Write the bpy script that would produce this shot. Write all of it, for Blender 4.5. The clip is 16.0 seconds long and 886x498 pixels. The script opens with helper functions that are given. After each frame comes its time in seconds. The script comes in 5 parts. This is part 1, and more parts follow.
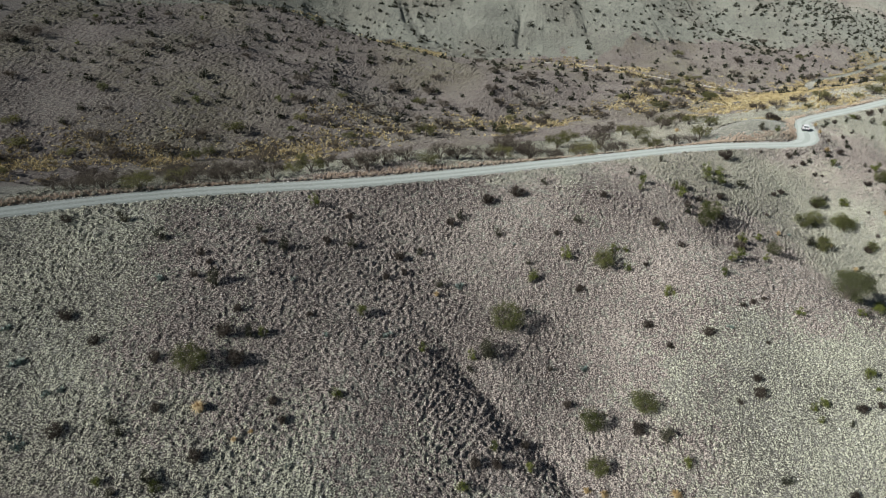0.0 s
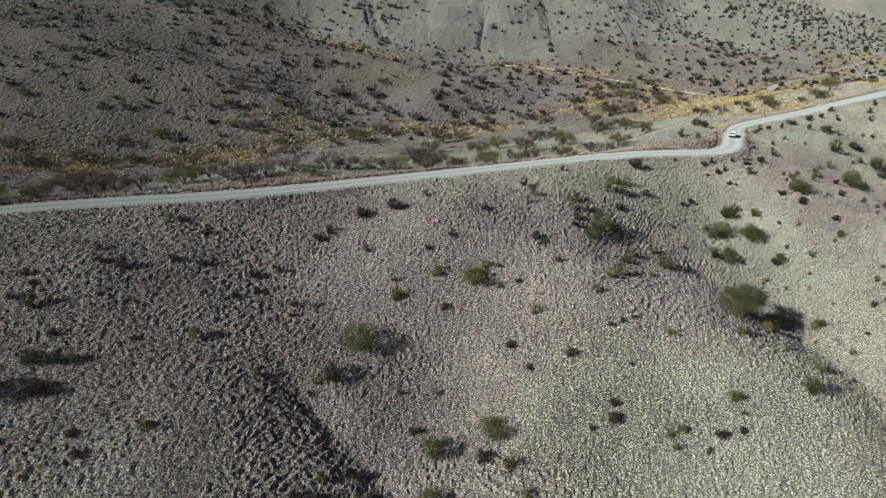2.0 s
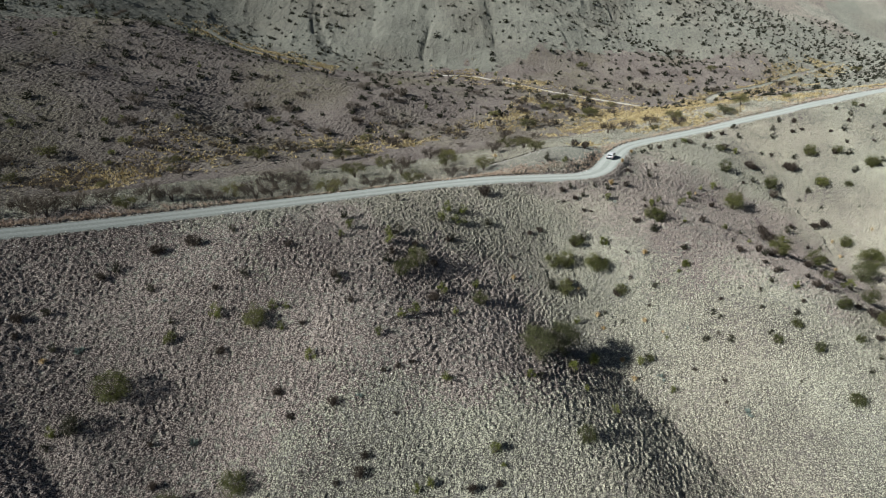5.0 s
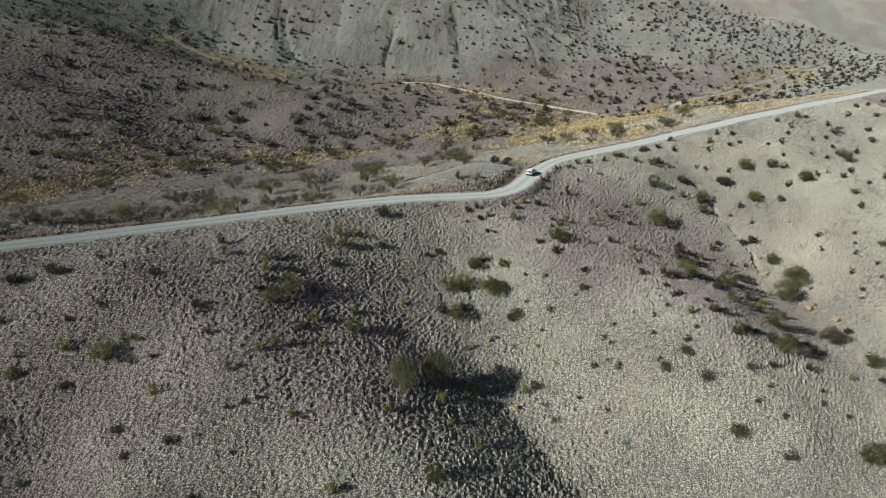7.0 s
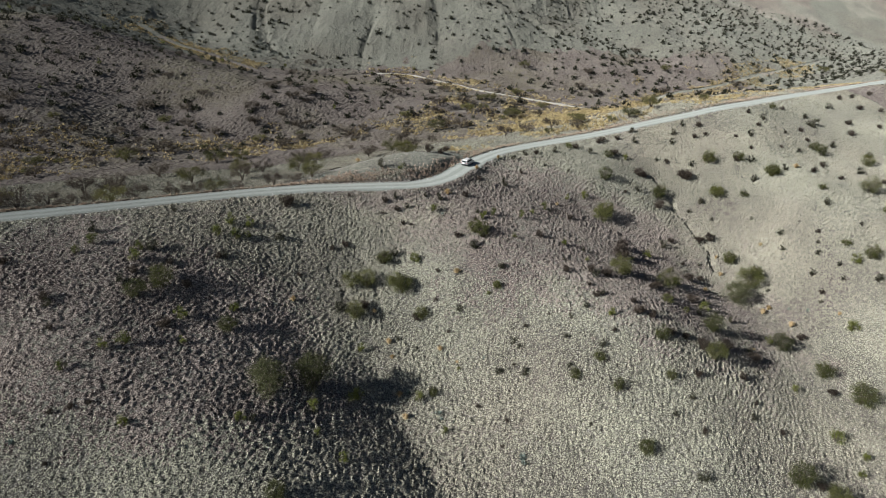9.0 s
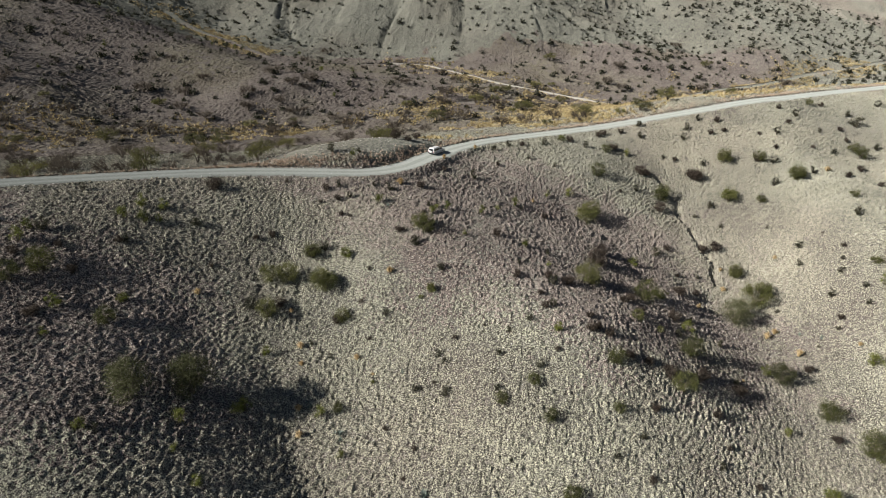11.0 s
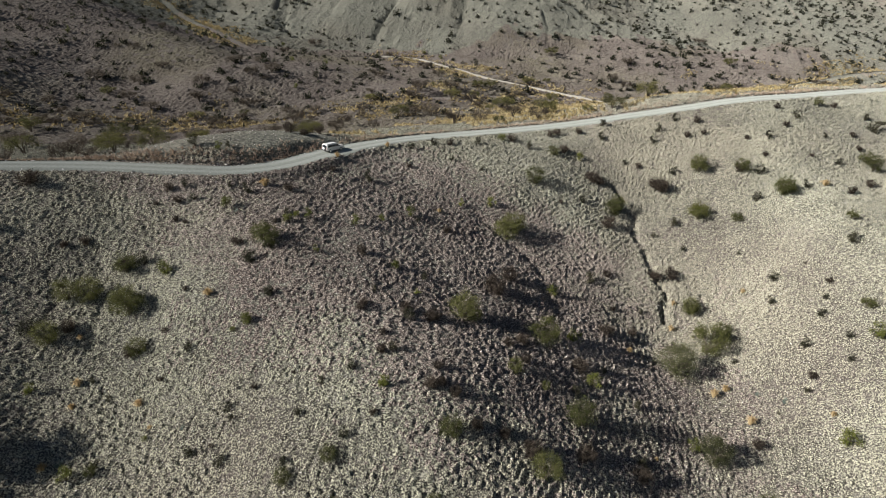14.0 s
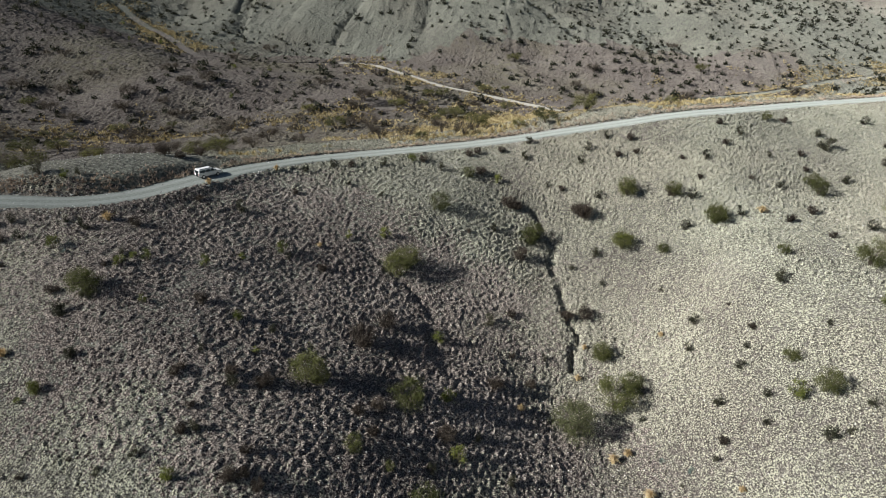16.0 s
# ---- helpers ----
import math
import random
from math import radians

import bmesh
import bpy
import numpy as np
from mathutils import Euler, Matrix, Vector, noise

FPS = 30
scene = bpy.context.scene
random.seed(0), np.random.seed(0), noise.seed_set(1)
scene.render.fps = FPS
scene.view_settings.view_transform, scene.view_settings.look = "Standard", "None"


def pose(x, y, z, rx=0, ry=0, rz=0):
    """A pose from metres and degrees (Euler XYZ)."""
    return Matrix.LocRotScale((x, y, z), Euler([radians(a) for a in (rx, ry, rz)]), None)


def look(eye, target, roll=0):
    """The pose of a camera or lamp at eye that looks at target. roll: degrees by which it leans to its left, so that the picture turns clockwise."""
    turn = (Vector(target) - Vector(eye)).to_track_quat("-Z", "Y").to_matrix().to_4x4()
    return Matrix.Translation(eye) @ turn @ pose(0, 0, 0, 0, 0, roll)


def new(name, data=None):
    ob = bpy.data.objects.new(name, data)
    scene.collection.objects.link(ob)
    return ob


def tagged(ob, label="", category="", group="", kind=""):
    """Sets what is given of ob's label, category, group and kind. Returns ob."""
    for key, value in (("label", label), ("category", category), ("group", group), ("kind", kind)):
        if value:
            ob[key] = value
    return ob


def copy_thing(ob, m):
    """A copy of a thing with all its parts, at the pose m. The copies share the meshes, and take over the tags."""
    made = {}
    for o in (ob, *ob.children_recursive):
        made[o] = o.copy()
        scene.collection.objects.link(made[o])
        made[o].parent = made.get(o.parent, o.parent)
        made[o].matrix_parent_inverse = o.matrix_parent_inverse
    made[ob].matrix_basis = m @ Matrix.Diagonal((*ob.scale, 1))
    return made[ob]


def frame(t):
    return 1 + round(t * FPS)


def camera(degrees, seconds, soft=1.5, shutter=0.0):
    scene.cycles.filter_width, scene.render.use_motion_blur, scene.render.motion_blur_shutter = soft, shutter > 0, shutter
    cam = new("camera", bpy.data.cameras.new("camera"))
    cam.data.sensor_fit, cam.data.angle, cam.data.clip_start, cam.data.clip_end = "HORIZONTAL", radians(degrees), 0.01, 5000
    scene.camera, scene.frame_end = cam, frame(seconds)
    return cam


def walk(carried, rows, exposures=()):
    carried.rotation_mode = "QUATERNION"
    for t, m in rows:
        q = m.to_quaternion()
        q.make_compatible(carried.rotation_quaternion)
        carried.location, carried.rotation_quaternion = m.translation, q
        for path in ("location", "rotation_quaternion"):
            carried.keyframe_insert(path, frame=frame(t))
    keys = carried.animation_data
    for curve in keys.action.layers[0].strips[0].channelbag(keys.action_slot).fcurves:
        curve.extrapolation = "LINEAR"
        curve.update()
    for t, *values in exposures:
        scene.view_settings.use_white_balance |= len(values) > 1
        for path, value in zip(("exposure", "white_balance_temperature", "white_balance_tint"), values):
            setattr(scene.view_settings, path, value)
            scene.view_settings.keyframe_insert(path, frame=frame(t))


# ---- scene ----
cam = camera(77.1, 16.0, soft=0.6)
METRES, EYE, TILT, LEAN, TURN = 218.0, 65.4, -28.0, 0.0, 0.0
ROWS = [
    (0.0, 0.0, 0.0, 0.0, 0.0, 0.0, -0.0),
    (0.5, 0.028, 0.0056, 0.0038, -0.09, 0.0, 0.02),
    (1.0, 0.0567, 0.0106, 0.0073, -0.16, 0.0, 0.06),
    (1.5, 0.0858, 0.0151, 0.0105, -0.24, 0.02, 0.08),
    (2.0, 0.1153, 0.0193, 0.0134, -0.29, 0.04, 0.11),
    (2.5, 0.1451, 0.0233, 0.0158, -0.34, 0.05, 0.14),
    (3.0, 0.1754, 0.026, 0.0202, -0.37, 0.02, 0.17),
    (3.5, 0.206, 0.0276, 0.0268, -0.41, 0.03, 0.17),
    (4.0, 0.2366, 0.0284, 0.0346, -0.45, 0.03, 0.16),
    (4.5, 0.267, 0.0297, 0.0408, -0.47, 0.06, 0.18),
    (5.0, 0.2972, 0.0312, 0.0474, -0.49, 0.05, 0.17),
    (7.5, 0.4448, 0.0482, 0.0771, -0.58, 0.04, 0.18),
    (8.0, 0.4727, 0.0605, 0.0735, -0.62, -0.03, 0.18),
    (8.5, 0.5004, 0.0749, 0.0705, -0.55, -0.1, 0.13),
    (9.0, 0.5277, 0.0913, 0.068, 0.63, -0.15, -0.53),
    (11.5, 0.6574, 0.1912, 0.0699, 6.98, -0.33, -3.89),
    (12.0, 0.6813, 0.2131, 0.0726, 8.44, -0.44, -4.66),
    (12.5, 0.7051, 0.2352, 0.0756, 9.24, -0.44, -5.04),
    (13.0, 0.7282, 0.2575, 0.0794, 9.83, -0.43, -5.32),
    (13.5, 0.7514, 0.2791, 0.085, 10.03, -0.47, -5.43),
    (14.0, 0.7741, 0.2988, 0.0951, 10.06, -0.49, -5.39),
    (14.5, 0.7967, 0.318, 0.106, 10.07, -0.44, -5.35),
    (15.0, 0.8189, 0.3372, 0.1168, 10.09, -0.41, -5.33),
    (15.5, 0.8412, 0.3562, 0.127, 10.1, -0.37, -5.33),
    (16.0, 0.8633, 0.3754, 0.1371, 10.09, -0.37, -5.33),
]
walk(cam, [(t, pose(0, 0, EYE, TILT, LEAN, TURN) @ pose(METRES * x, METRES * y, METRES * z, 90 + pitch, roll, yaw)) for t, x, y, z, yaw, pitch, roll in ROWS],
     exposures=((0.0, 0.58, 6260, 9), (8.5, 0.60, 6330, 11), (12.0, 0.86, 6870, 13), (14.5, 0.84, 6660, 12), (16.0, 0.84, 6400, 10)))

# ---- sky and sun ----
SUN_ELEVATION, SUN_FROM = 32.0, -119.0  # degrees; compass bearing of the sun, clockwise from +y
world = bpy.data.worlds.new("sky")
scene.world = world
world.use_nodes = True
sky = world.node_tree.nodes.new("ShaderNodeTexSky")
sky.sky_type, sky.sun_disc = "NISHITA", False
sky.sun_elevation, sky.sun_rotation = radians(SUN_ELEVATION), radians(SUN_FROM)
sky.altitude, sky.air_density, sky.dust_density = 900, 1.0, 0.6
background = world.node_tree.nodes["Background"]
background.inputs["Strength"].default_value = 0.025
world.node_tree.links.new(sky.outputs["Color"], background.inputs["Color"])
sun = new("sun", bpy.data.lights.new("sun", "SUN"))
sun.data.energy, sun.data.angle, sun.data.color = 5.0, radians(0.53), (1.0, 0.988, 0.94)
_a, _e = radians(SUN_FROM), radians(SUN_ELEVATION)
SUN_AT = Vector((math.sin(_a) * math.cos(_e), math.cos(_a) * math.cos(_e), math.sin(_e)))
sun.matrix_world = look(SUN_AT * 400 + Vector((100, 150, 0)), (100, 150, 0))


# ---- materials ----
def surface(name, dark, mid, light, scale, fine, rough=0.95, bump=0.4, island=0.0, spread=0.0, patch=None, bump_scale=None, close_share=0.88):
    """A weathered natural surface: colour by noise at two scales, a share of it by the single piece, and fine relief."""
    m = bpy.data.materials.new(name)
    m.use_nodes = True
    nt = m.node_tree
    n, link = nt.nodes, nt.links.new
    bsdf = n["Principled BSDF"]
    bsdf.inputs["Roughness"].default_value = rough
    bsdf.inputs["Diffuse Roughness"].default_value = 1.0
    bsdf.inputs["Specular IOR Level"].default_value = 0.05
    geo = n.new("ShaderNodeNewGeometry")
    wide = n.new("ShaderNodeTexNoise")
    wide.inputs["Scale"].default_value, wide.inputs["Detail"].default_value = scale, 5.0
    close = n.new("ShaderNodeTexNoise")
    close.inputs["Scale"].default_value, close.inputs["Detail"].default_value = fine, 4.0
    close.inputs["Roughness"].default_value = 0.7
    for t in (wide, close):
        link(geo.outputs["Position"], t.inputs["Vector"])
    mix = n.new("ShaderNodeMix")
    mix.data_type = "FLOAT"
    mix.inputs[0].default_value = close_share
    link(wide.outputs["Fac"], mix.inputs[2])
    link(close.outputs["Fac"], mix.inputs[3])
    value = mix.outputs[0]
    if island:
        more = n.new("ShaderNodeMix")
        more.data_type = "FLOAT"
        more.inputs[0].default_value = island
        link(value, more.inputs[2])
        link(geo.outputs["Random Per Island"], more.inputs[3])
        value = more.outputs[0]
    ramp = n.new("ShaderNodeValToRGB")
    link(value, ramp.inputs["Fac"])
    ramp.color_ramp.elements[0].position, ramp.color_ramp.elements[0].color = 0.30 - spread, (*dark, 1)
    ramp.color_ramp.elements[1].position, ramp.color_ramp.elements[1].color = 0.70 + spread, (*light, 1)
    ramp.color_ramp.elements.new(0.5).color = (*mid, 1)
    colour = ramp.outputs["Color"]
    if patch:
        # another growth or soil that comes in wide patches
        tint, size, low, high = patch
        where = n.new("ShaderNodeTexNoise")
        where.inputs["Scale"].default_value, where.inputs["Detail"].default_value = size, 3.0
        link(geo.outputs["Position"], where.inputs["Vector"])
        span = n.new("ShaderNodeMapRange")
        span.inputs["From Min"].default_value, span.inputs["From Max"].default_value = low, high
        link(where.outputs["Fac"], span.inputs["Value"])
        blend = n.new("ShaderNodeMix")
        blend.data_type, blend.blend_type = "RGBA", "MULTIPLY"
        link(span.outputs["Result"], blend.inputs[0])
        link(colour, blend.inputs[6])
        blend.inputs[7].default_value = (*tint, 1)
        colour = blend.outputs[2]
    link(colour, bsdf.inputs["Base Color"])
    if bump:
        relief = n.new("ShaderNodeBump")
        relief.inputs["Strength"].default_value, relief.inputs["Distance"].default_value = bump, 0.25
        grain = n.new("ShaderNodeTexNoise")
        grain.inputs["Scale"].default_value, grain.inputs["Detail"].default_value = bump_scale or fine * 1.7, 3.0
        link(geo.outputs["Position"], grain.inputs["Vector"])
        link(grain.outputs["Fac"], relief.inputs["Height"])
        link(relief.outputs["Normal"], bsdf.inputs["Normal"])
    return m


EARTH = surface("stony_earth", (0.060, 0.055, 0.051), (0.135, 0.130, 0.113), (0.37, 0.367, 0.30), 0.05, 3.4, bump=1.0, spread=-0.11, bump_scale=2.4,
                patch=((0.97, 0.90, 0.91), 0.018, 0.44, 0.60))
PALE = surface("pale_marl", (0.060, 0.060, 0.053), (0.138, 0.139, 0.119), (0.29, 0.294, 0.24), 0.05, 1.7, bump=1.0, spread=-0.07, bump_scale=1.5,
               patch=((0.94, 0.90, 0.89), 0.02, 0.45, 0.65))
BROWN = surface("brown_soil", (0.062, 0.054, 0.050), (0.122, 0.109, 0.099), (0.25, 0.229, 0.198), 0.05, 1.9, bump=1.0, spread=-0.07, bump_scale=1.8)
GRAVEL = surface("road_gravel", (0.165, 0.18, 0.165), (0.215, 0.233, 0.213), (0.28, 0.30, 0.275), 0.35, 2.5, bump=0.25)
WORN = surface("worn_gravel", (0.215, 0.23, 0.213), (0.26, 0.278, 0.258), (0.32, 0.34, 0.317), 0.3, 2.5, bump=0.15)
SAND = surface("river_gravel", (0.25, 0.235, 0.20), (0.32, 0.305, 0.265), (0.40, 0.385, 0.34), 0.2, 1.8, bump=0.3)
GRASS = surface("dry_grass", (0.052, 0.047, 0.043), (0.172, 0.167, 0.140), (0.45, 0.45, 0.345), 0.05, 4.4, bump=1.0, spread=-0.135, bump_scale=7.0,
                patch=((0.99, 0.955, 0.96), 0.018, 0.44, 0.60))
MAUVE = surface("mauve_grass", (0.058, 0.048, 0.045), (0.122, 0.105, 0.095), (0.245, 0.220, 0.190), 0.05, 1.9, bump=0.7, spread=-0.10, bump_scale=5.0,
                patch=((1.02, 1.06, 0.92), 0.016, 0.46, 0.62))
PLUM = surface("plum_grass", (0.046, 0.037, 0.035), (0.150, 0.125, 0.116), (0.40, 0.355, 0.305), 0.05, 4.4, bump=1.0, spread=-0.135, bump_scale=7.0)
VERGE = surface("verge_grass", (0.27, 0.20, 0.15), (0.38, 0.295, 0.225), (0.50, 0.42, 0.33), 0.1, 4.0, bump=0.0, island=0.4)
STRAW = surface("straw_tussock", (0.19, 0.145, 0.068), (0.34, 0.27, 0.135), (0.50, 0.42, 0.24), 0.1, 4.0, bump=0.0, island=0.5)
STONE = surface("pale_stone", (0.22, 0.21, 0.195), (0.34, 0.33, 0.31), (0.62, 0.61, 0.585), 0.3, 3.0, bump=0.2, island=0.6)

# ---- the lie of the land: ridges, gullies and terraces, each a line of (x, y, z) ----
LINES = []


def landform(name, *nodes):
    """A ridge, gully or terrace line that the ground passes through."""
    p = np.array(nodes, float)
    for a, b in zip(p[:-1], p[1:]):
        n = max(1, int(round(np.hypot(*(b - a)[:2]) / 9.0)))
        LINES.extend(a + (b - a) * k / n for k in range(n))
    LINES.append(p[-1])


landform("road_bench", (-140, 66, 26.0), (-78, 90, 25.0), (-62, 96, 25.0), (-43, 102, 24.5), (-32, 105, 24.0), (-21, 108, 23.5), (-10, 112, 22.5), (2, 118, 21.8), (15, 124, 21.2), (30, 130, 20.5), (40, 134, 20.0), (52, 141, 19.0), (64, 148, 18.2), (75, 153, 17.3), (97, 158, 16.0), (107, 163, 14.6), (113, 169, 14.0), (118, 177, 13.8), (124, 188, 13.2), (130, 200, 11.4), (141, 211, 9.8), (160, 223, 9.3), (177, 231, 10.1), (191, 236, 11.8), (206, 238, 14.0), (222, 244, 16.2), (242, 257, 15.0), (258, 269, 14.2), (290, 290, 12.5), (330, 316, 11.0))
landform("spur_a", (-70, 73, 18.2), (-44, 77, 20.9), (-31, 70, 15.7), (-21, 59, 8.6), (-9, 49, 0.6))
landform("slope_a", (-11, 90, 15.1), (-5, 75, 9.6), (-7, 58, 4.4))
landform("gully_a", (7, 85, 8.4), (10, 75, 4.5), (18, 64, -3.4), (26, 52, -6.8))
landform("spur_b", (21, 101, 16.3), (35, 94, 9.6), (52, 92, 11.2), (68, 87, 6.0), (80, 83, 2.0), (91, 75, -2.5), (101, 65, -10.7))
landform("flank_b", (30, 73, -2.5), (44, 75, 2.2), (56, 70, -0.2), (70, 65, -5.1))
landform("gully_b", (85, 131, 5.9), (94, 124, -0.8), (100, 114, -6.6), (106, 102, -9.3), (113, 92, -12.9), (120, 82, -16.5), (127, 70, -19.0))
landform("flank_b2", (58, 113, 13.1), (73, 121, 7.4), (85, 117, 0.7), (92, 101, -2.6), (101, 89, -7.1), (108, 75, -11.7))
landform("spur_c", (113, 153, 11.9), (125, 146, 9.5), (137, 140, 5.8), (138, 125, 2.4), (148, 119, 1.3), (158, 123, 0.5), (166, 113, -6.5), (175, 106, -14.2), (185, 94, -22.1))
landform("flank_c", (104, 131, 1.5), (115, 128, 1.3), (115, 119, -5.3), (128, 118, -2.4), (135, 109, -5.4), (141, 99, -11.5), (152, 96, -11.0))
landform("gully_c", (162, 195, 5.3), (160, 180, -1.3), (158, 157, -1.6), (171, 165, -7.8), (181, 165, -12.5), (190, 162, -17.4), (201, 162, -19.5))
landform("gully_c2", (181, 208, 1.7), (189, 201, -5.2), (194, 188, -9.9), (198, 176, -15.6), (201, 164, -19.2), (203, 153, -21.1), (200, 135, -19.7), (197, 120, -20.5), (195, 103, -22.8))
landform("slope_c", (133, 178, 9.0), (146, 164, 3.1), (155, 142, -0.3), (173, 140, -7.1), (178, 153, -10.4), (185, 174, -12.0))
landform("slope_c2", (184, 138, -13.9), (174, 125, -7.5), (185, 112, -17.2))
landform("slope_d", (209, 218, 5.2), (208, 202, -4.2), (217, 180, -8.4), (213, 155, -18.0), (221, 146, -19.7), (228, 131, -22.5))
landform("spur_d", (235, 228, 9.6), (225, 206, 3.1), (225, 187, -0.4), (229, 170, -5.8), (230, 157, -10.0), (244, 140, -16.4))
landform("slope_d2", (262, 244, 8.0), (249, 225, 4.5), (237, 199, 1.0), (235, 190, 3.1), (249, 170, -3.6))
landform("knoll", (78, 160, 16.4), (89, 163, 17.5), (97, 166, 18.6), (106, 166, 16.5), (114, 174, 14.9))
landform("knoll_back", (88.5, 168.5, 17.9), (95, 172, 19.0), (101, 179, 18.3), (106, 184, 17.4), (112, 189, 15.5), (119, 196, 12.9))
landform("bank", (-52, 118, 19.0), (-9, 133, 20.9), (30, 148, 14.6), (58, 160, 12.4), (78, 174, 13.2), (96, 190, 11.6), (117, 204, 10.4), (144, 218, 9.1), (170, 237, 9.2), (197, 249, 13.3), (225, 262, 14.2), (244, 288, 11.2))
landform("river", (-166, 170, 6.2), (-113, 185, 2.4), (-65, 202, -1.4), (-17, 218, -1.2), (26, 231, -3.0), (61, 249, -3.5), (87, 263, -3.6), (109, 279, -4.4), (144, 310, -6.4), (174, 336, -9.0), (204, 359, -11.8), (249, 392, -12.2), (298, 417, -12.5), (349, 462, -11.8), (405, 514, -12.9), (453, 545, -13.7), (640, 700, -10.7))
landform("terrace", (-92, 228, 13.4), (-44, 235, 6.5), (-13, 249, 0.4), (22, 263, -2.4), (52, 279, -3.4), (96, 302, -0.2), (131, 336, -2.2), (161, 366, -5.2), (197, 388, -8.5), (230, 406, -3.5), (267, 434, -3.2), (307, 462, 1.2))
landform("hill_l", (-166, 262, 36.8), (-120, 233, 22.8), (-92, 247, 22.4), (-63, 245, 16.5), (-42, 248, 11.8))
landform("hill_l2", (-145, 266, 37.5), (-116, 272, 30.7), (-83, 289, 21.0), (-61, 292, 19.5), (-35, 296, 11.5), (-9, 281, 2.1), (24, 278, 4.3), (37, 289, 7.4), (61, 316, 6.4))
landform("hill_l3", (-157, 314, 41.6), (-102, 303, 34.4), (-97, 337, 39.3), (-44, 309, 20.9), (-17, 314, 17.6), (12, 315, 12.0))
landform("wadi_l", (-105, 410, 25.3), (-65, 405, 13.6), (-3, 349, 10.4), (13, 332, 8.1), (58, 323, 6.7), (92, 340, 0.7), (131, 371, -1.4), (174, 397, -3.0))
landform("mount_foot", (-69, 446, 13.3), (-44, 450, 17.3), (2, 436, 13.2), (26, 423, 11.2), (57, 414, 2.7), (105, 412, 5.8), (164, 407, 1.2), (170, 417, 2.2), (208, 419, 2.5))
landform("mount", (-20, 453, 18.1), (17, 455, 23.5), (51, 440, 18.4), (75, 451, 28.2), (100, 439, 17.8), (119, 438, 20.0), (129, 449, 28.5), (155, 428, 12.4), (157, 434, 17.2), (200, 460, 14.1), (215, 433, 6.9), (182, 469, 21.1))
landform("mount_r", (232, 540, 20.9), (258, 514, 16.1), (266, 488, 5.2), (280, 477, 3.6), (272, 441, -2.8), (299, 514, 14.1), (339, 467, -3.0), (375, 580, 12.5), (369, 588, 15.8), (388, 550, 3.6))
# the slopes between them, in lines along the hill
landform("slope_11", (-71, 81, 21.8), (-58, 85, 23.1), (-45, 90, 24.0), (-31, 94, 23.0))
landform("slope_11", (-5, 103, 18.9), (8, 109, 19.0), (21, 114, 20.5), (34, 120, 20.6), (46, 126, 19.4), (59, 132, 17.8), (72, 138, 15.4), (85, 143, 12.4))
landform("slope_11", (137, 187, 9.4), (146, 198, 9.1), (157, 207, 9.0), (169, 214, 7.9), (182, 219, 6.8), (195, 224, 8.2))
landform("slope_11", (246, 247, 12.3), (257, 255, 12.2), (269, 263, 12.5), (281, 271, 12.6))
landform("slope_22", (-74, 68, 16.9), (-61, 73, 18.6), (-47, 77, 21.0), (-34, 81, 20.5), (-21, 86, 18.3), (-7, 90, 13.8), (6, 96, 13.5), (18, 101, 16.1), (31, 107, 18.6), (44, 113, 17.7), (57, 119, 15.1), (69, 125, 11.8), (82, 130, 6.5), (95, 135, 3.9))
landform("slope_22", (138, 170, 6.4), (146, 181, 4.8), (156, 192, 5.7), (167, 200, 5.4), (179, 207, 2.2), (192, 212, 3.2), (206, 216, 4.8))
landform("slope_22", (244, 233, 8.5), (256, 240, 7.7), (267, 248, 8.9), (279, 256, 10.3))
landform("slope_33", (-63, 60, 13.5), (-50, 65, 16.1), (-37, 69, 16.9), (-23, 73, 14.6), (-10, 78, 11.0), (3, 83, 9.1), (16, 88, 8.8), (29, 94, 10.1), (42, 99, 13.3), (54, 105, 11.6), (67, 111, 7.8), (80, 117, 3.7), (93, 122, 0.5))
landform("slope_33", (148, 164, 2.3), (156, 176, -0.2), (165, 186, -1.4), (177, 193, -2.1), (190, 199, -6.0), (203, 204, -3.1), (216, 208, -0.1))
landform("slope_33", (242, 220, 4.9), (254, 226, 4.1), (266, 234, 5.4), (277, 242, 7.2))
landform("slope_44", (-53, 52, 9.8), (-39, 57, 12.3), (-26, 61, 10.8), (-13, 65, 9.4), (0, 70, 6.1), (14, 75, 2.8), (26, 81, 1.9), (39, 86, 6.7), (52, 92, 11.2), (65, 98, 8.8), (77, 104, 5.1), (90, 110, -2.7), (103, 115, -6.5))
landform("slope_44", (157, 159, -1.0), (165, 170, -4.4), (175, 180, -6.4), (187, 186, -7.3), (200, 191, -9.7), (214, 196, -4.1), (227, 201, 2.6), (240, 206, 1.7), (252, 213, 2.0), (264, 220, 2.8), (276, 227, 4.2))
landform("slope_56", (-28, 48, 5.0), (-15, 52, 3.7), (-2, 56, 1.4), (11, 61, -2.6), (24, 67, -3.7), (37, 72, -0.9), (50, 78, 4.0), (63, 84, 5.6), (75, 90, 5.0), (88, 96, -0.3), (101, 101, -7.6), (113, 107, -10.4))
landform("slope_56", (167, 152, -6.4), (175, 164, -9.7), (186, 172, -13.3), (198, 178, -14.5), (211, 182, -12.1), (225, 187, -0.4), (238, 192, 2.6), (250, 198, 0.8), (263, 205, 0.9), (275, 212, 1.7))
landform("slope_69", (23, 52, -6.5), (35, 57, -6.1), (48, 63, -3.4), (61, 69, -1.1), (74, 75, -0.5), (86, 81, 0.1), (99, 86, -5.8), (112, 92, -12.5))
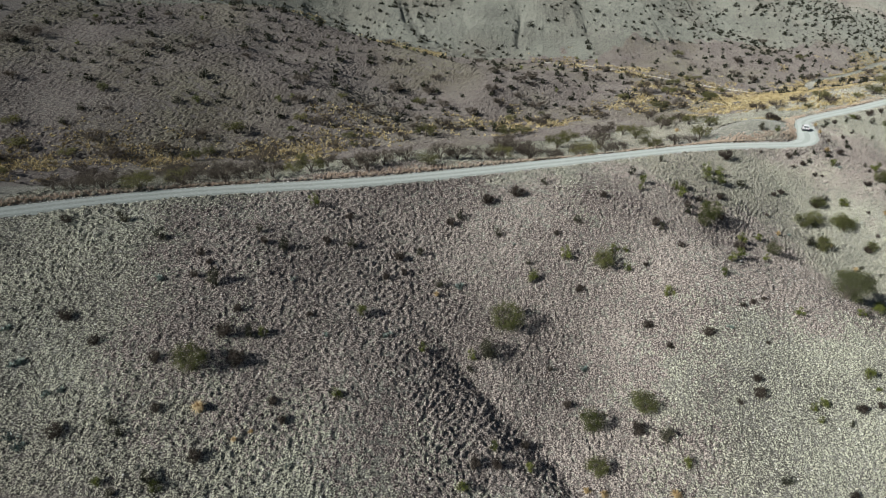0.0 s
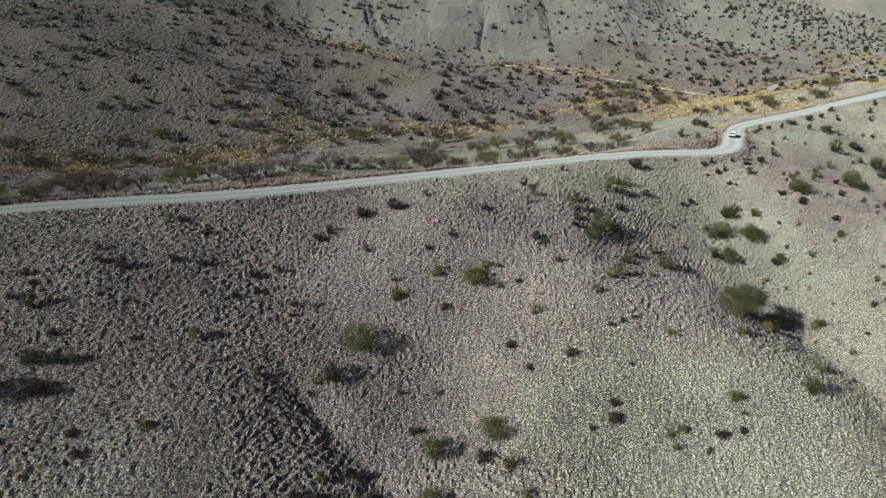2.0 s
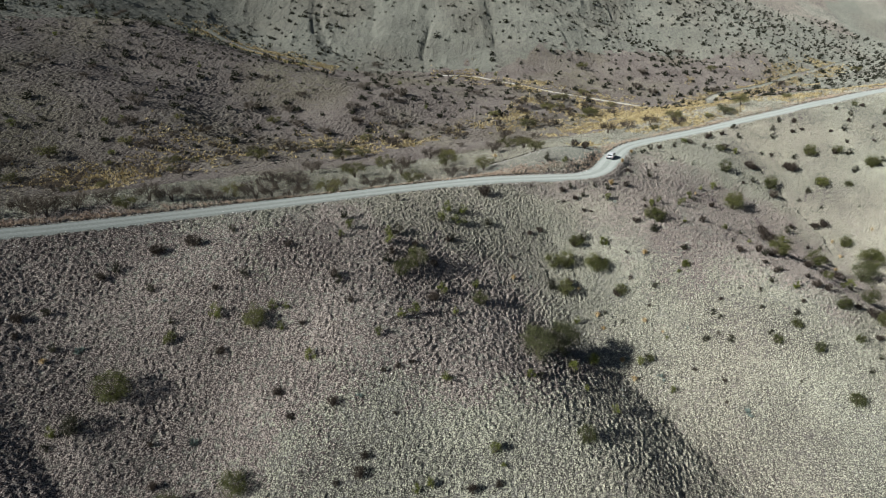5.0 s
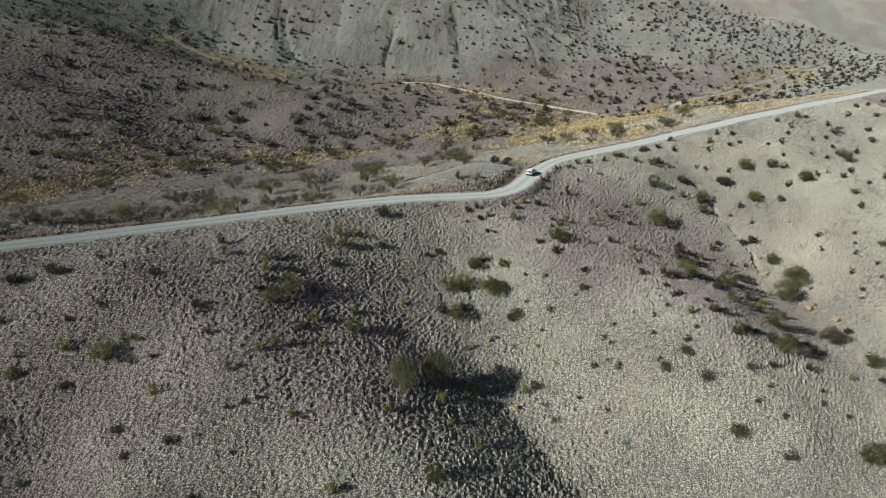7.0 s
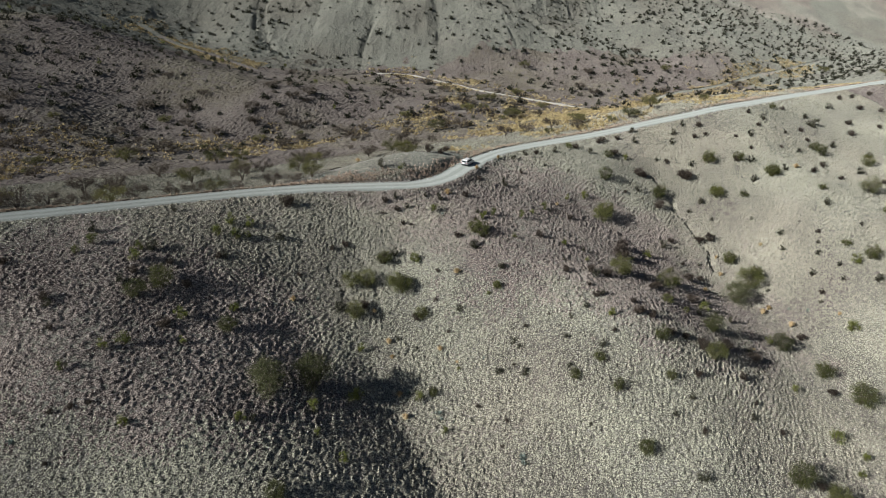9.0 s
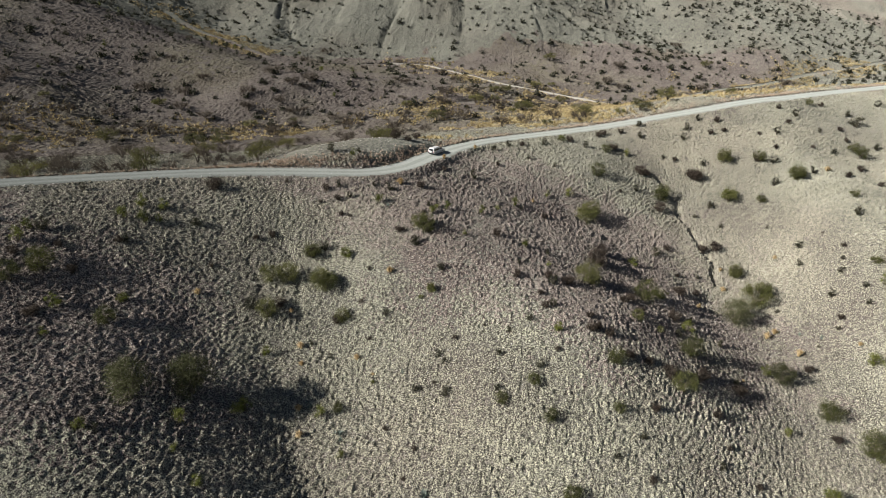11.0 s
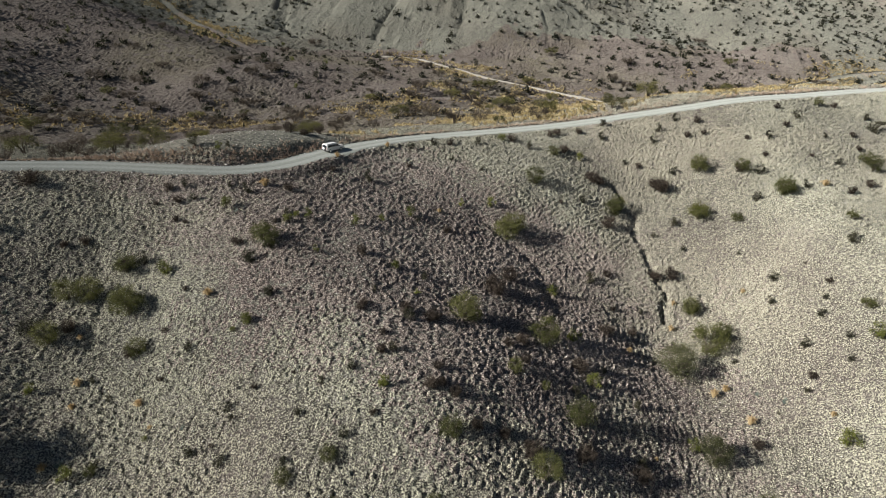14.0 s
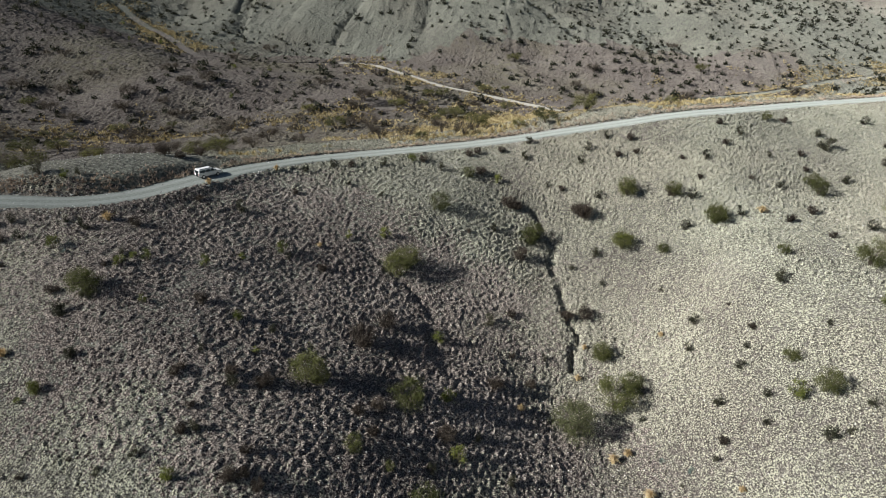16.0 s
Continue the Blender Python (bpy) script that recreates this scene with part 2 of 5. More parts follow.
landform("slope_69", (177, 144, -9.8), (185, 156, -13.9), (196, 163, -19.2), (209, 168, -16.5), (223, 173, -7.9), (236, 178, -0.8), (249, 183, 0.0), (261, 189, -0.7), (273, 196, -0.6))
landform("slope_83", (60, 53, -8.7), (72, 59, -8.2), (85, 65, -8.2), (98, 71, -6.9), (111, 76, -13.2), (123, 82, -17.2))
landform("slope_83", (188, 135, -15.4), (195, 147, -17.6), (208, 153, -20.6), (221, 157, -13.3), (234, 162, -7.3), (247, 167, -4.6), (260, 173, -3.8), (272, 179, -3.6), (284, 186, -2.8))
landform("far_slope_190", (-150, 115, 18.2), (-130, 125, 15.0), (-110, 135, 12.0), (-90, 145, 9.2), (-70, 155, 7.1), (-50, 165, 6.1), (-30, 175, 5.6), (-10, 185, 5.2), (10, 195, 3.8), (30, 205, 1.8), (50, 215, 0.8), (70, 225, 0.4), (90, 235, 0.2), (110, 245, 0.1), (130, 255, 0.3), (150, 265, 0.8), (170, 275, 1.9), (190, 285, 3.3), (210, 295, 4.0), (230, 305, 4.0), (250, 315, 3.3), (270, 325, 2.4), (290, 335, 1.8))
landform("far_slope_215", (-140, 145, 8.6), (-120, 155, 5.2), (-100, 165, 2.6), (-80, 175, 1.1), (-60, 185, 0.2), (-40, 195, -0.2), (-20, 205, -0.1), (0, 215, 0.1), (20, 225, -2.2), (40, 235, -2.8), (60, 245, -3.1), (80, 255, -3.5), (100, 265, -3.9), (120, 275, -4.4), (140, 285, -4.5), (160, 295, -4.3), (180, 305, -3.6), (200, 315, -3.4), (220, 325, -3.8), (240, 335, -4.6), (260, 345, -5.3), (280, 355, -5.6), (300, 365, -5.9))
landform("far_slope_242", (-150, 167, 4.6), (-130, 177, 2.8), (-110, 187, 2.6), (-90, 197, 1.2), (-70, 207, -0.5), (-50, 217, 0.1), (-30, 227, 0.5), (-10, 237, -0.4), (10, 247, -2.7), (30, 257, -4.3), (50, 267, -5.1), (70, 277, -3.7), (90, 287, -1.0), (110, 297, -1.7), (130, 307, -4.1), (150, 317, -6.9), (170, 327, -8.2), (190, 337, -9.2), (210, 347, -10.3), (230, 357, -11.2), (250, 367, -11.8), (270, 377, -11.7), (290, 387, -11.6))
landform("far_slope_272", (-150, 197, 11.9), (-130, 207, 14.8), (-110, 217, 14.7), (-90, 227, 12.4), (-70, 237, 13.9), (-50, 247, 12.7), (-30, 257, 4.9), (-10, 267, 1.0), (10, 277, 3.0), (30, 287, 7.8), (50, 297, 5.0), (70, 307, 2.9), (90, 317, 0.9), (110, 327, -0.7), (130, 337, -2.0), (150, 347, -5.8), (170, 357, -8.3), (190, 367, -10.1), (210, 377, -11.1), (230, 387, -10.6), (250, 397, -11.1), (270, 407, -11.4), (290, 417, -11.7))
landform("far_slope_305", (-140, 235, 25.1), (-120, 245, 25.8), (-100, 255, 25.9), (-80, 265, 22.7), (-60, 275, 16.9), (-40, 285, 9.8), (-20, 295, 10.1), (0, 305, 13.0), (20, 315, 10.3), (40, 325, 7.4), (60, 335, 5.3), (80, 345, 1.9), (100, 355, -0.1), (120, 365, -0.9), (140, 375, -1.8), (160, 385, -2.8), (180, 395, -4.4), (200, 405, -3.0), (220, 415, 1.1), (240, 425, -0.1), (260, 435, -1.9), (280, 445, -2.6), (300, 455, -1.4), (320, 465, 0.4))
landform("far_slope_340", (-150, 265, 37.0), (-130, 275, 33.9), (-110, 285, 31.7), (-90, 295, 26.9), (-70, 305, 25.5), (-50, 315, 23.7), (-30, 325, 19.9), (-10, 335, 14.2), (10, 345, 7.9), (30, 355, 5.4), (50, 365, 2.5), (70, 375, 0.1), (90, 385, -0.5), (110, 395, 0.4), (130, 405, 4.0), (150, 415, 7.9), (170, 425, 6.5), (190, 435, 10.0), (210, 445, 10.2), (230, 455, 6.4), (250, 465, 2.7), (270, 475, 1.8), (290, 485, 8.9), (310, 495, 8.6))
landform("far_slope_378", (-150, 303, 40.1), (-130, 313, 39.0), (-110, 323, 39.3), (-90, 333, 37.4), (-70, 343, 29.4), (-50, 353, 21.0), (-30, 363, 13.6), (-10, 373, 9.0), (10, 383, 6.1), (30, 393, 3.0), (50, 403, 1.0), (70, 413, 3.7), (90, 423, 9.8), (110, 433, 15.4), (130, 443, 25.0), (150, 453, 29.8), (170, 463, 24.2), (190, 473, 19.2), (210, 483, 14.4), (230, 493, 10.7), (250, 503, 8.1), (270, 513, 22.9), (290, 523, 19.3), (310, 533, 16.4))
landform("mount_line_418", (-103, 418, 24.1), (-89, 418, 19.3), (-75, 418, 15.1), (-61, 418, 12.5), (-47, 418, 11.9), (-33, 418, 12.4), (-19, 418, 12.2), (-5, 418, 10.4), (9, 418, 8.5), (23, 418, 7.9), (37, 418, 6.1), (51, 418, 5.1), (65, 418, 6.0), (79, 418, 6.5), (93, 418, 7.4), (107, 418, 9.7), (121, 418, 12.6), (135, 418, 16.5), (149, 418, 10.0), (163, 418, 4.3), (177, 420, 3.5), (191, 425, 6.1), (205, 430, 6.7), (219, 435, 6.6), (233, 440, 4.1), (247, 445, 1.7), (261, 450, -0.2), (275, 455, -0.7))
landform("mount_line_418_on", (275, 455, -0.7), (289, 458, -0.1))
landform("mount_line_436", (-110, 436, 27.3), (-96, 436, 21.6), (-82, 436, 16.5), (-68, 436, 12.9), (-54, 436, 12.5), (-40, 436, 14.7), (-26, 436, 15.7), (-12, 436, 14.4), (2, 436, 13.2), (16, 436, 16.6), (30, 436, 22.7), (44, 436, 18.4), (58, 436, 17.1), (72, 436, 16.9), (86, 436, 17.6), (100, 436, 16.6), (114, 436, 17.5), (128, 436, 21.5), (142, 436, 20.3), (156, 436, 19.6), (170, 436, 12.1), (184, 441, 11.8), (198, 446, 12.0), (212, 451, 10.5), (226, 456, 7.5), (240, 460, 4.4), (254, 465, 2.1), (268, 470, 1.1))
landform("mount_line_436_on", (268, 470, 1.1), (282, 475, 3.4))
landform("mount_line_454", (-103, 454, 26.4), (-89, 454, 20.6), (-75, 454, 16.2), (-61, 454, 15.3), (-47, 454, 19.1), (-33, 454, 20.4), (-19, 454, 18.2), (-5, 454, 15.7), (9, 454, 21.7), (23, 454, 25.0), (37, 454, 30.0), (51, 454, 22.8), (65, 454, 25.1), (79, 454, 31.4), (93, 454, 30.7), (107, 454, 26.9), (121, 454, 30.0), (135, 454, 30.9), (149, 454, 30.3), (163, 454, 25.1), (177, 456, 18.4), (191, 461, 16.2), (205, 466, 13.7), (219, 471, 10.5), (233, 476, 7.3), (247, 481, 4.6), (261, 486, 3.9), (275, 491, 10.9))
landform("mount_line_454_on", (275, 491, 10.9), (289, 494, 12.5))
landform("mount_line_472", (-110, 472, 32.5), (-96, 472, 26.2), (-82, 472, 20.9), (-68, 472, 20.0), (-54, 472, 22.6), (-40, 472, 28.1), (-26, 472, 26.5), (-12, 472, 24.4), (2, 472, 25.5), (16, 472, 29.9), (30, 472, 34.3), (44, 472, 35.2), (58, 472, 34.8), (72, 472, 37.6), (86, 472, 40.3), (100, 472, 40.3), (114, 472, 39.9), (128, 472, 39.1), (142, 472, 36.9), (156, 472, 32.8), (170, 472, 26.9), (184, 477, 22.3), (198, 482, 18.1), (212, 487, 14.4), (226, 492, 11.4), (240, 496, 8.9), (254, 501, 6.4), (268, 506, 18.0))
landform("mount_line_472_on", (268, 506, 18.0), (282, 511, 19.5))
# hills out of sight that close the valley round
landform("near_valley", (-120, 20, 2), (-60, 0, -14), (20, -10, -22), (100, 10, -26), (170, 40, -30), (230, 60, -32), (330, 80, -34))
landform("south_hills", (-300, -150, 20), (-100, -200, 30), (100, -220, 20), (300, -180, 25), (520, -100, 30))
landform("west_hills", (-330, -40, 30), (-300, 120, 45), (-270, 300, 70), (-240, 460, 80))
landform("east_rim", (330, 150, -10), (325, 230, 6), (360, 320, 12), (420, 330, 22), (520, 380, 35), (640, 460, 50))
landform("mount_back", (-260, 560, 95.3), (-120, 560, 80.1), (-20, 540, 66.2), (75, 530, 71.6), (130, 530, 67.4), (190, 560, 59.1), (240, 620, 62.1), (330, 690, 56.3), (430, 760, 60.3), (560, 820, 68.8))
landform("mount_crest", (-250, 760, 150), (0, 740, 140), (200, 780, 130), (400, 900, 120), (700, 980, 110))

CENTRES = np.array(LINES)
REACH = 4.0
_d = CENTRES[:, None, :2] - CENTRES[None, :, :2]
_k = -np.sqrt((_d ** 2).sum(-1) + REACH ** 2) + 5.0 * np.eye(len(CENTRES))
_p = np.c_[np.ones(len(CENTRES)), CENTRES[:, :2] / 100]
_w = np.linalg.solve(np.block([[_k, _p], [_p.T, np.zeros((3, 3))]]), np.r_[CENTRES[:, 2], 0, 0, 0])


def land(x, y):
    """The bare lie of the land."""
    x, y = np.ravel(np.asarray(x, float)), np.ravel(np.asarray(y, float))
    z = np.empty(len(x))
    for i in range(0, len(x), 20000):
        a, b = x[i:i + 20000], y[i:i + 20000]
        r = np.sqrt((a[:, None] - CENTRES[None, :, 0]) ** 2 + (b[:, None] - CENTRES[None, :, 1]) ** 2 + REACH ** 2)
        z[i:i + 20000] = -r @ _w[:-3] + _w[-3] + _w[-2] * a / 100 + _w[-1] * b / 100
    return z


# ---- the ground ----
def value_noise(x, y, size, seed):
    """Smooth noise between -1 and 1 with lumps about that many metres wide."""
    u, v = x / size, y / size
    i, j = np.floor(u).astype(np.int64), np.floor(v).astype(np.int64)
    fu, fv = u - i, v - j
    fu, fv = fu * fu * (3 - 2 * fu), fv * fv * (3 - 2 * fv)

    def lattice(a, b):
        h = (a * 374761393 + b * 668265263 + seed * 974634777) & 0xFFFFFFFF
        h = ((h ^ (h >> 13)) * 1274126177) & 0xFFFFFFFF
        return ((h ^ (h >> 16)) & 0xFFFF) / 32767.5 - 1
    low = lattice(i, j) * (1 - fu) + lattice(i + 1, j) * fu
    high = lattice(i, j + 1) * (1 - fu) + lattice(i + 1, j + 1) * fu
    return low * (1 - fv) + high * fv


def smooth_path(nodes, step=1.5, passes=3):
    """A line through the nodes with its corners rounded, resampled evenly."""
    p = np.array(nodes, float)
    for _ in range(passes):
        q = np.empty((2 * len(p) - 2, p.shape[1]))
        q[0::2], q[1::2] = 0.75 * p[:-1] + 0.25 * p[1:], 0.25 * p[:-1] + 0.75 * p[1:]
        p = np.vstack([p[:1], q, p[-1:]])
    s = np.r_[0, np.cumsum(np.hypot(*np.diff(p[:, :2], axis=0).T))]
    at = np.arange(0, s[-1], step)
    return np.stack([np.interp(at, s, p[:, k]) for k in range(p.shape[1])], axis=1)


def to_path(x, y, path, reach):
    """Distance to a path, and the path's own third value there (only near it)."""
    d, h = np.full(len(x), 1e3), np.zeros(len(x))
    lo, hi = path[:, :2].min(0) - reach, path[:, :2].max(0) + reach
    near = np.flatnonzero((x > lo[0]) & (x < hi[0]) & (y > lo[1]) & (y < hi[1]))
    for c in range(0, len(near), 4000):
        k = near[c:c + 4000]
        dd = (x[k, None] - path[None, :, 0]) ** 2 + (y[k, None] - path[None, :, 1]) ** 2
        i = dd.argmin(1)
        d[k], h[k] = np.sqrt(dd[np.arange(len(k)), i]), path[i, 2]
    return d, h


ROAD = smooth_path([(-140, 66, 26.0), (-78, 90, 25.0), (-62, 96, 25.0), (-43, 102, 24.5), (-21, 107.5, 23.5), (2, 118, 21.8), (30, 130, 20.5),
                    (52, 141, 19.0), (75, 152.5, 17.3), (97, 158, 16.0), (107, 162, 14.8), (114, 169, 14.0), (118, 177, 13.8), (124, 188, 13.0),
                    (131, 201, 11.2), (141, 211, 9.9), (160, 222.5, 9.4), (177, 230.5, 10.1), (191, 235.5, 11.8), (206, 238.5, 14.0),
                    (222, 244, 16.0), (242, 257, 15.0), (258, 269, 14.2), (290, 290, 12.5), (330, 316, 11.0), (420, 372, 8.0)])
_r = [(-190, 165), (-113, 184), (-82, 194), (-49, 213), (-22, 226), (0, 238), (22, 246), (46, 255), (74, 270), (100, 292), (135, 322), (166, 348)]
_w1 = [(-105, 440), (-51, 404), (-23, 378), (9, 348), (40, 372), (66, 392), (82, 394), (97, 384), (112, 370), (131, 354), (151, 354), (171, 354), (183, 352), (196, 343), (214, 340), (232, 352),
       (249, 392), (298, 417), (349, 462), (453, 545)]


def bed(nodes):
    """A dry stream bed that follows the land, a little sunk into it."""
    p = smooth_path([(a, b, 0) for a, b in nodes])
    z = land(p[:, 0], p[:, 1]) - 0.5
    k = np.ones(25) / 25
    p[:, 2] = np.convolve(np.pad(z, 12, mode="edge"), k, "valid")
    return p


RIVER, WASH = bed(_r), bed(_w1)
CREASES = []


def rill(depth, width, *nodes):
    """A narrow channel that running water has cut into a slope."""
    p = smooth_path([(x, y, 0) for x, y in nodes], 0.8, 2)
    p[:, :2] += np.stack([value_noise(p[:, 0] * 1.0, p[:, 1], 5.0, 31), value_noise(p[:, 0], p[:, 1], 5.0, 32)], 1) * 0.9
    CREASES.append((depth, width, p))


rill(2.1, 0.6, (186, 207), (189, 204), (190, 199), (192, 193))
rill(1.9, 0.65, (192.5, 189), (194, 184), (195, 182), (197, 180), (196, 172))
rill(0.9, 0.45, (92, 139), (96, 136), (98, 133), (100, 128), (101, 124))
rill(0.7, 0.4, (88, 134), (92, 130), (93, 126))
rill(0.25, 0.3, (220, 157), (223, 154), (226, 150))
rill(0.7, 0.9, (154, 179), (161, 177), (168, 171), (172, 162), (174, 158))
rill(1.7, 3.2, (3, 72), (8, 68), (12, 65), (17, 61), (24, 52))
rill(0.7, 3.5, (100, 114), (106, 103), (112, 93), (119, 83), (127, 70))
rill(1.8, 4.5, (64, 520), (61, 467), (58, 445), (54, 423))
rill(1.8, 4.5, (102, 520), (104, 465), (107, 441), (110, 417))
rill(1.6, 1.2, (58, 452), (57, 436), (54, 420))
rill(1.5, 1.6, (-34, 498), (-33, 482), (-31, 466), (-27, 454))
rill(1.7, 1.8, (-28, 497), (-27, 481), (-23, 463), (-17, 447), (-5, 417), (13, 408))
rill(0.8, 2.0, (55, 477), (57, 463), (60, 452), (56, 437), (53, 425))
rill(0.8, 2.2, (103, 473), (106, 454), (107, 437), (106, 415))
rill(2.5, 4.0, (-40, 530), (-28, 483), (-25, 455), (-10, 425))
rill(3.0, 5.0, (140, 500), (160, 480), (183, 468), (201, 447), (230, 432), (268, 438))
rill(1.2, 1.5, (152, 455), (156, 443), (160, 430), (164, 412))
rill(2.5, 5.0, (15, 520), (14, 470), (18, 440))
rill(3.5, 6.0, (240, 560), (252, 520), (262, 490), (275, 460))


def ground(x, y):
    """The height of the ground, with the road bench, the river bed, rills and hummocks."""
    x, y = np.ravel(np.asarray(x, float)), np.ravel(np.asarray(y, float))
    z = land(x, y)
    far = np.clip((np.hypot(x - 100, y - 150) - 260) / 400, 0, 1)
    steep = 0.35 + 0.65 * far
    z += value_noise(x, y, 23, 1) * 0.9 * steep + value_noise(x, y, 9, 2) * 0.45 * steep + value_noise(x, y, 3.7, 3) * 0.14 + value_noise(x, y, 1.6, 4) * 0.07
    high = np.clip((y - 375) / 60, 0, 1)
    z += high * (1.3 * (0.5 - np.abs(value_noise(x * 1.5, y * 0.6, 14, 17))) + 0.7 * (0.5 - np.abs(value_noise(x * 1.4, y * 0.7, 5.5, 18))) + 0.3 * value_noise(x, y, 2.6, 19))
    z += far * (value_noise(x, y, 60, 5) * 5 + value_noise(x, y, 150, 6) * 10)
    for depth, width, p in CREASES:
        d, _ = to_path(x, y, p, width * 5)
        z -= depth * np.exp(-(d / width) ** 1.5)
    for p, w in ((RIVER, 5.0), (WASH, 6.0)):
        d, h = to_path(x, y, p, 16)
        k = np.clip((w - d) / 3.5, 0, 1)
        z = z * (1 - k) + (h - 0.1 + value_noise(x, y, 5, 8) * 0.1) * k
    d, h = to_path(x, y, ROAD, 12)
    k = np.clip((4.6 + 1.5 * np.exp(-((x - 117) / 10) ** 2) - d) / 2.0, 0, 1)
    return z * (1 - k) + (h - 0.12) * k


def on_knoll(x, y):
    """Below 1 on the gravelly knoll inside the bend of the track, with a ragged edge."""
    u, v = x - 98, y - 174
    return np.hypot((u * 0.87 + v * 0.5) / 30, (-u * 0.5 + v * 0.87) / 10) + 0.25 * value_noise(x, y, 4, 97)


def mesh_of(name, verts, faces, material, smooth=True):
    me = bpy.data.meshes.new(name)
    verts, faces = np.asarray(verts, np.float32), np.asarray(faces, np.int32)
    n = faces.shape[1]
    me.vertices.add(len(verts))
    me.vertices.foreach_set("co", verts.ravel())
    me.loops.add(faces.size)
    me.loops.foreach_set("vertex_index", faces.ravel())
    me.polygons.add(len(faces))
    me.polygons.foreach_set("loop_start", np.arange(len(faces), dtype=np.int32) * n)
    me.polygons.foreach_set("use_smooth", np.full(len(faces), smooth))
    me.update(calc_edges=True)
    me.materials.append(material)
    return me


def spread(a, b, step, out_low, out_high, grow=1.13):
    """Grid lines, even between a and b and ever wider outside."""
    mid = list(np.arange(a, b + 1e-6, step))
    low, high, s = [], [], step
    while (low[-1] if low else a) > out_low:
        s *= grow
        low.append((low[-1] if low else a) - s)
    s = step
    while (high[-1] if high else b) < out_high:
        s *= grow
        high.append((high[-1] if high else b) + s)
    return np.array(low[::-1] + mid + high)


def sheet(xs, ys, height):
    gx, gy = np.meshgrid(xs, ys)
    v = np.stack([gx.ravel(), gy.ravel(), height(gx, gy)], 1)
    k = (np.arange(len(ys) - 1)[:, None] * len(xs) + np.arange(len(xs) - 1)[None]).ravel()
    return v, np.stack([k, k + 1, k + 1 + len(xs), k + len(xs)], 1)


_ys = np.r_[spread(46, 270, 1.0, -2600, 270, 1.16), spread(271.4, 460, 1.5, 271.4, 3600, 1.10)]
_xs = spread(-90, 290, 1.0, -2600, 2900, 1.09)
_v, _f = sheet(_xs, np.unique(_ys), ground)
_gx, _gy = _xs, np.unique(_ys)
_gz = _v[:, 2].reshape(len(_gy), len(_gx))


def on_ground(x, y):
    """The height of the ground as it is laid."""
    x, y = np.ravel(np.asarray(x, float)), np.ravel(np.asarray(y, float))
    i = np.clip(np.searchsorted(_gx, x) - 1, 0, len(_gx) - 2)
    j = np.clip(np.searchsorted(_gy, y) - 1, 0, len(_gy) - 2)
    u, v = (x - _gx[i]) / (_gx[i + 1] - _gx[i]), (y - _gy[j]) / (_gy[j + 1] - _gy[j])
    return (_gz[j, i] * (1 - u) + _gz[j, i + 1] * u) * (1 - v) + (_gz[j + 1, i] * (1 - u) + _gz[j + 1, i + 1] * u) * v


_me = mesh_of("ground", _v, _f, EARTH)
_me.materials.append(PALE)
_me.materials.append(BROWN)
_c = _v[_f].mean(1)
_n = value_noise(_c[:, 0], _c[:, 1], 25, 91) * 14 + value_noise(_c[:, 0], _c[:, 1], 6, 92) * 6 + value_noise(_c[:, 0], _c[:, 1], 1.8, 93) * 4
_x, _y = _c[:, 0], _c[:, 1]
_marl = (_y - 402 > _n) & (value_noise(_x, _y * 0.5, 26, 95) + value_noise(_x, _y * 0.6, 8, 96) * 0.6 > 0.2)
_marl |= ((_x - 203 + 0.12 * (_y - 160) > _n) & (_y < 300)) | (on_knoll(_x, _y) < 1)
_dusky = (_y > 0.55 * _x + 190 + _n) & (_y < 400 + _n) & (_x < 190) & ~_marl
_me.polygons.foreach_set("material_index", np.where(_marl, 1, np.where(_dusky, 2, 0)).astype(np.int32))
terrain = tagged(new("ground", _me), "dry stony hillsides with gullies, thin grey soil and pebbles", "ground", kind="structure")


def strip(path, half, lift, crown=0.0, wobble=0.4, seed=40):
    """A ribbon along a path, with uneven edges."""
    t = np.gradient(path[:, :2], axis=0)
    t /= np.hypot(t[:, 0], t[:, 1])[:, None]
    side = np.stack([t[:, 1], -t[:, 0]], 1)
    cuts = np.array([-1, -0.82, -0.6, -0.4, -0.2, 0, 0.2, 0.4, 0.6, 0.82, 1.0])
    rows = []
    for c in cuts:
        w = half * c + (value_noise(path[:, 0], path[:, 1], 6.0, seed + int(c > 0)) * wobble + value_noise(path[:, 0], path[:, 1], 1.7, seed + 3 + int(c > 0)) * wobble * 0.5) * abs(c) ** 4 * np.sign(c)
        z = path[:, 2] + lift + crown * (1 - abs(c)) - 0.05 * np.exp(-((abs(c) - 0.36) / 0.1) ** 2) - 0.25 * (abs(c) > 0.9)
        rows.append(np.c_[path[:, :2] + side * w[:, None], z])
    v = np.stack(rows, 1)
    n, m = v.shape[:2]
    k = (np.arange(n - 1)[:, None] * m + np.arange(m - 1)[None]).ravel()
    return v.reshape(-1, 3), np.stack([k, k + 1, k + 1 + m, k + m], 1)


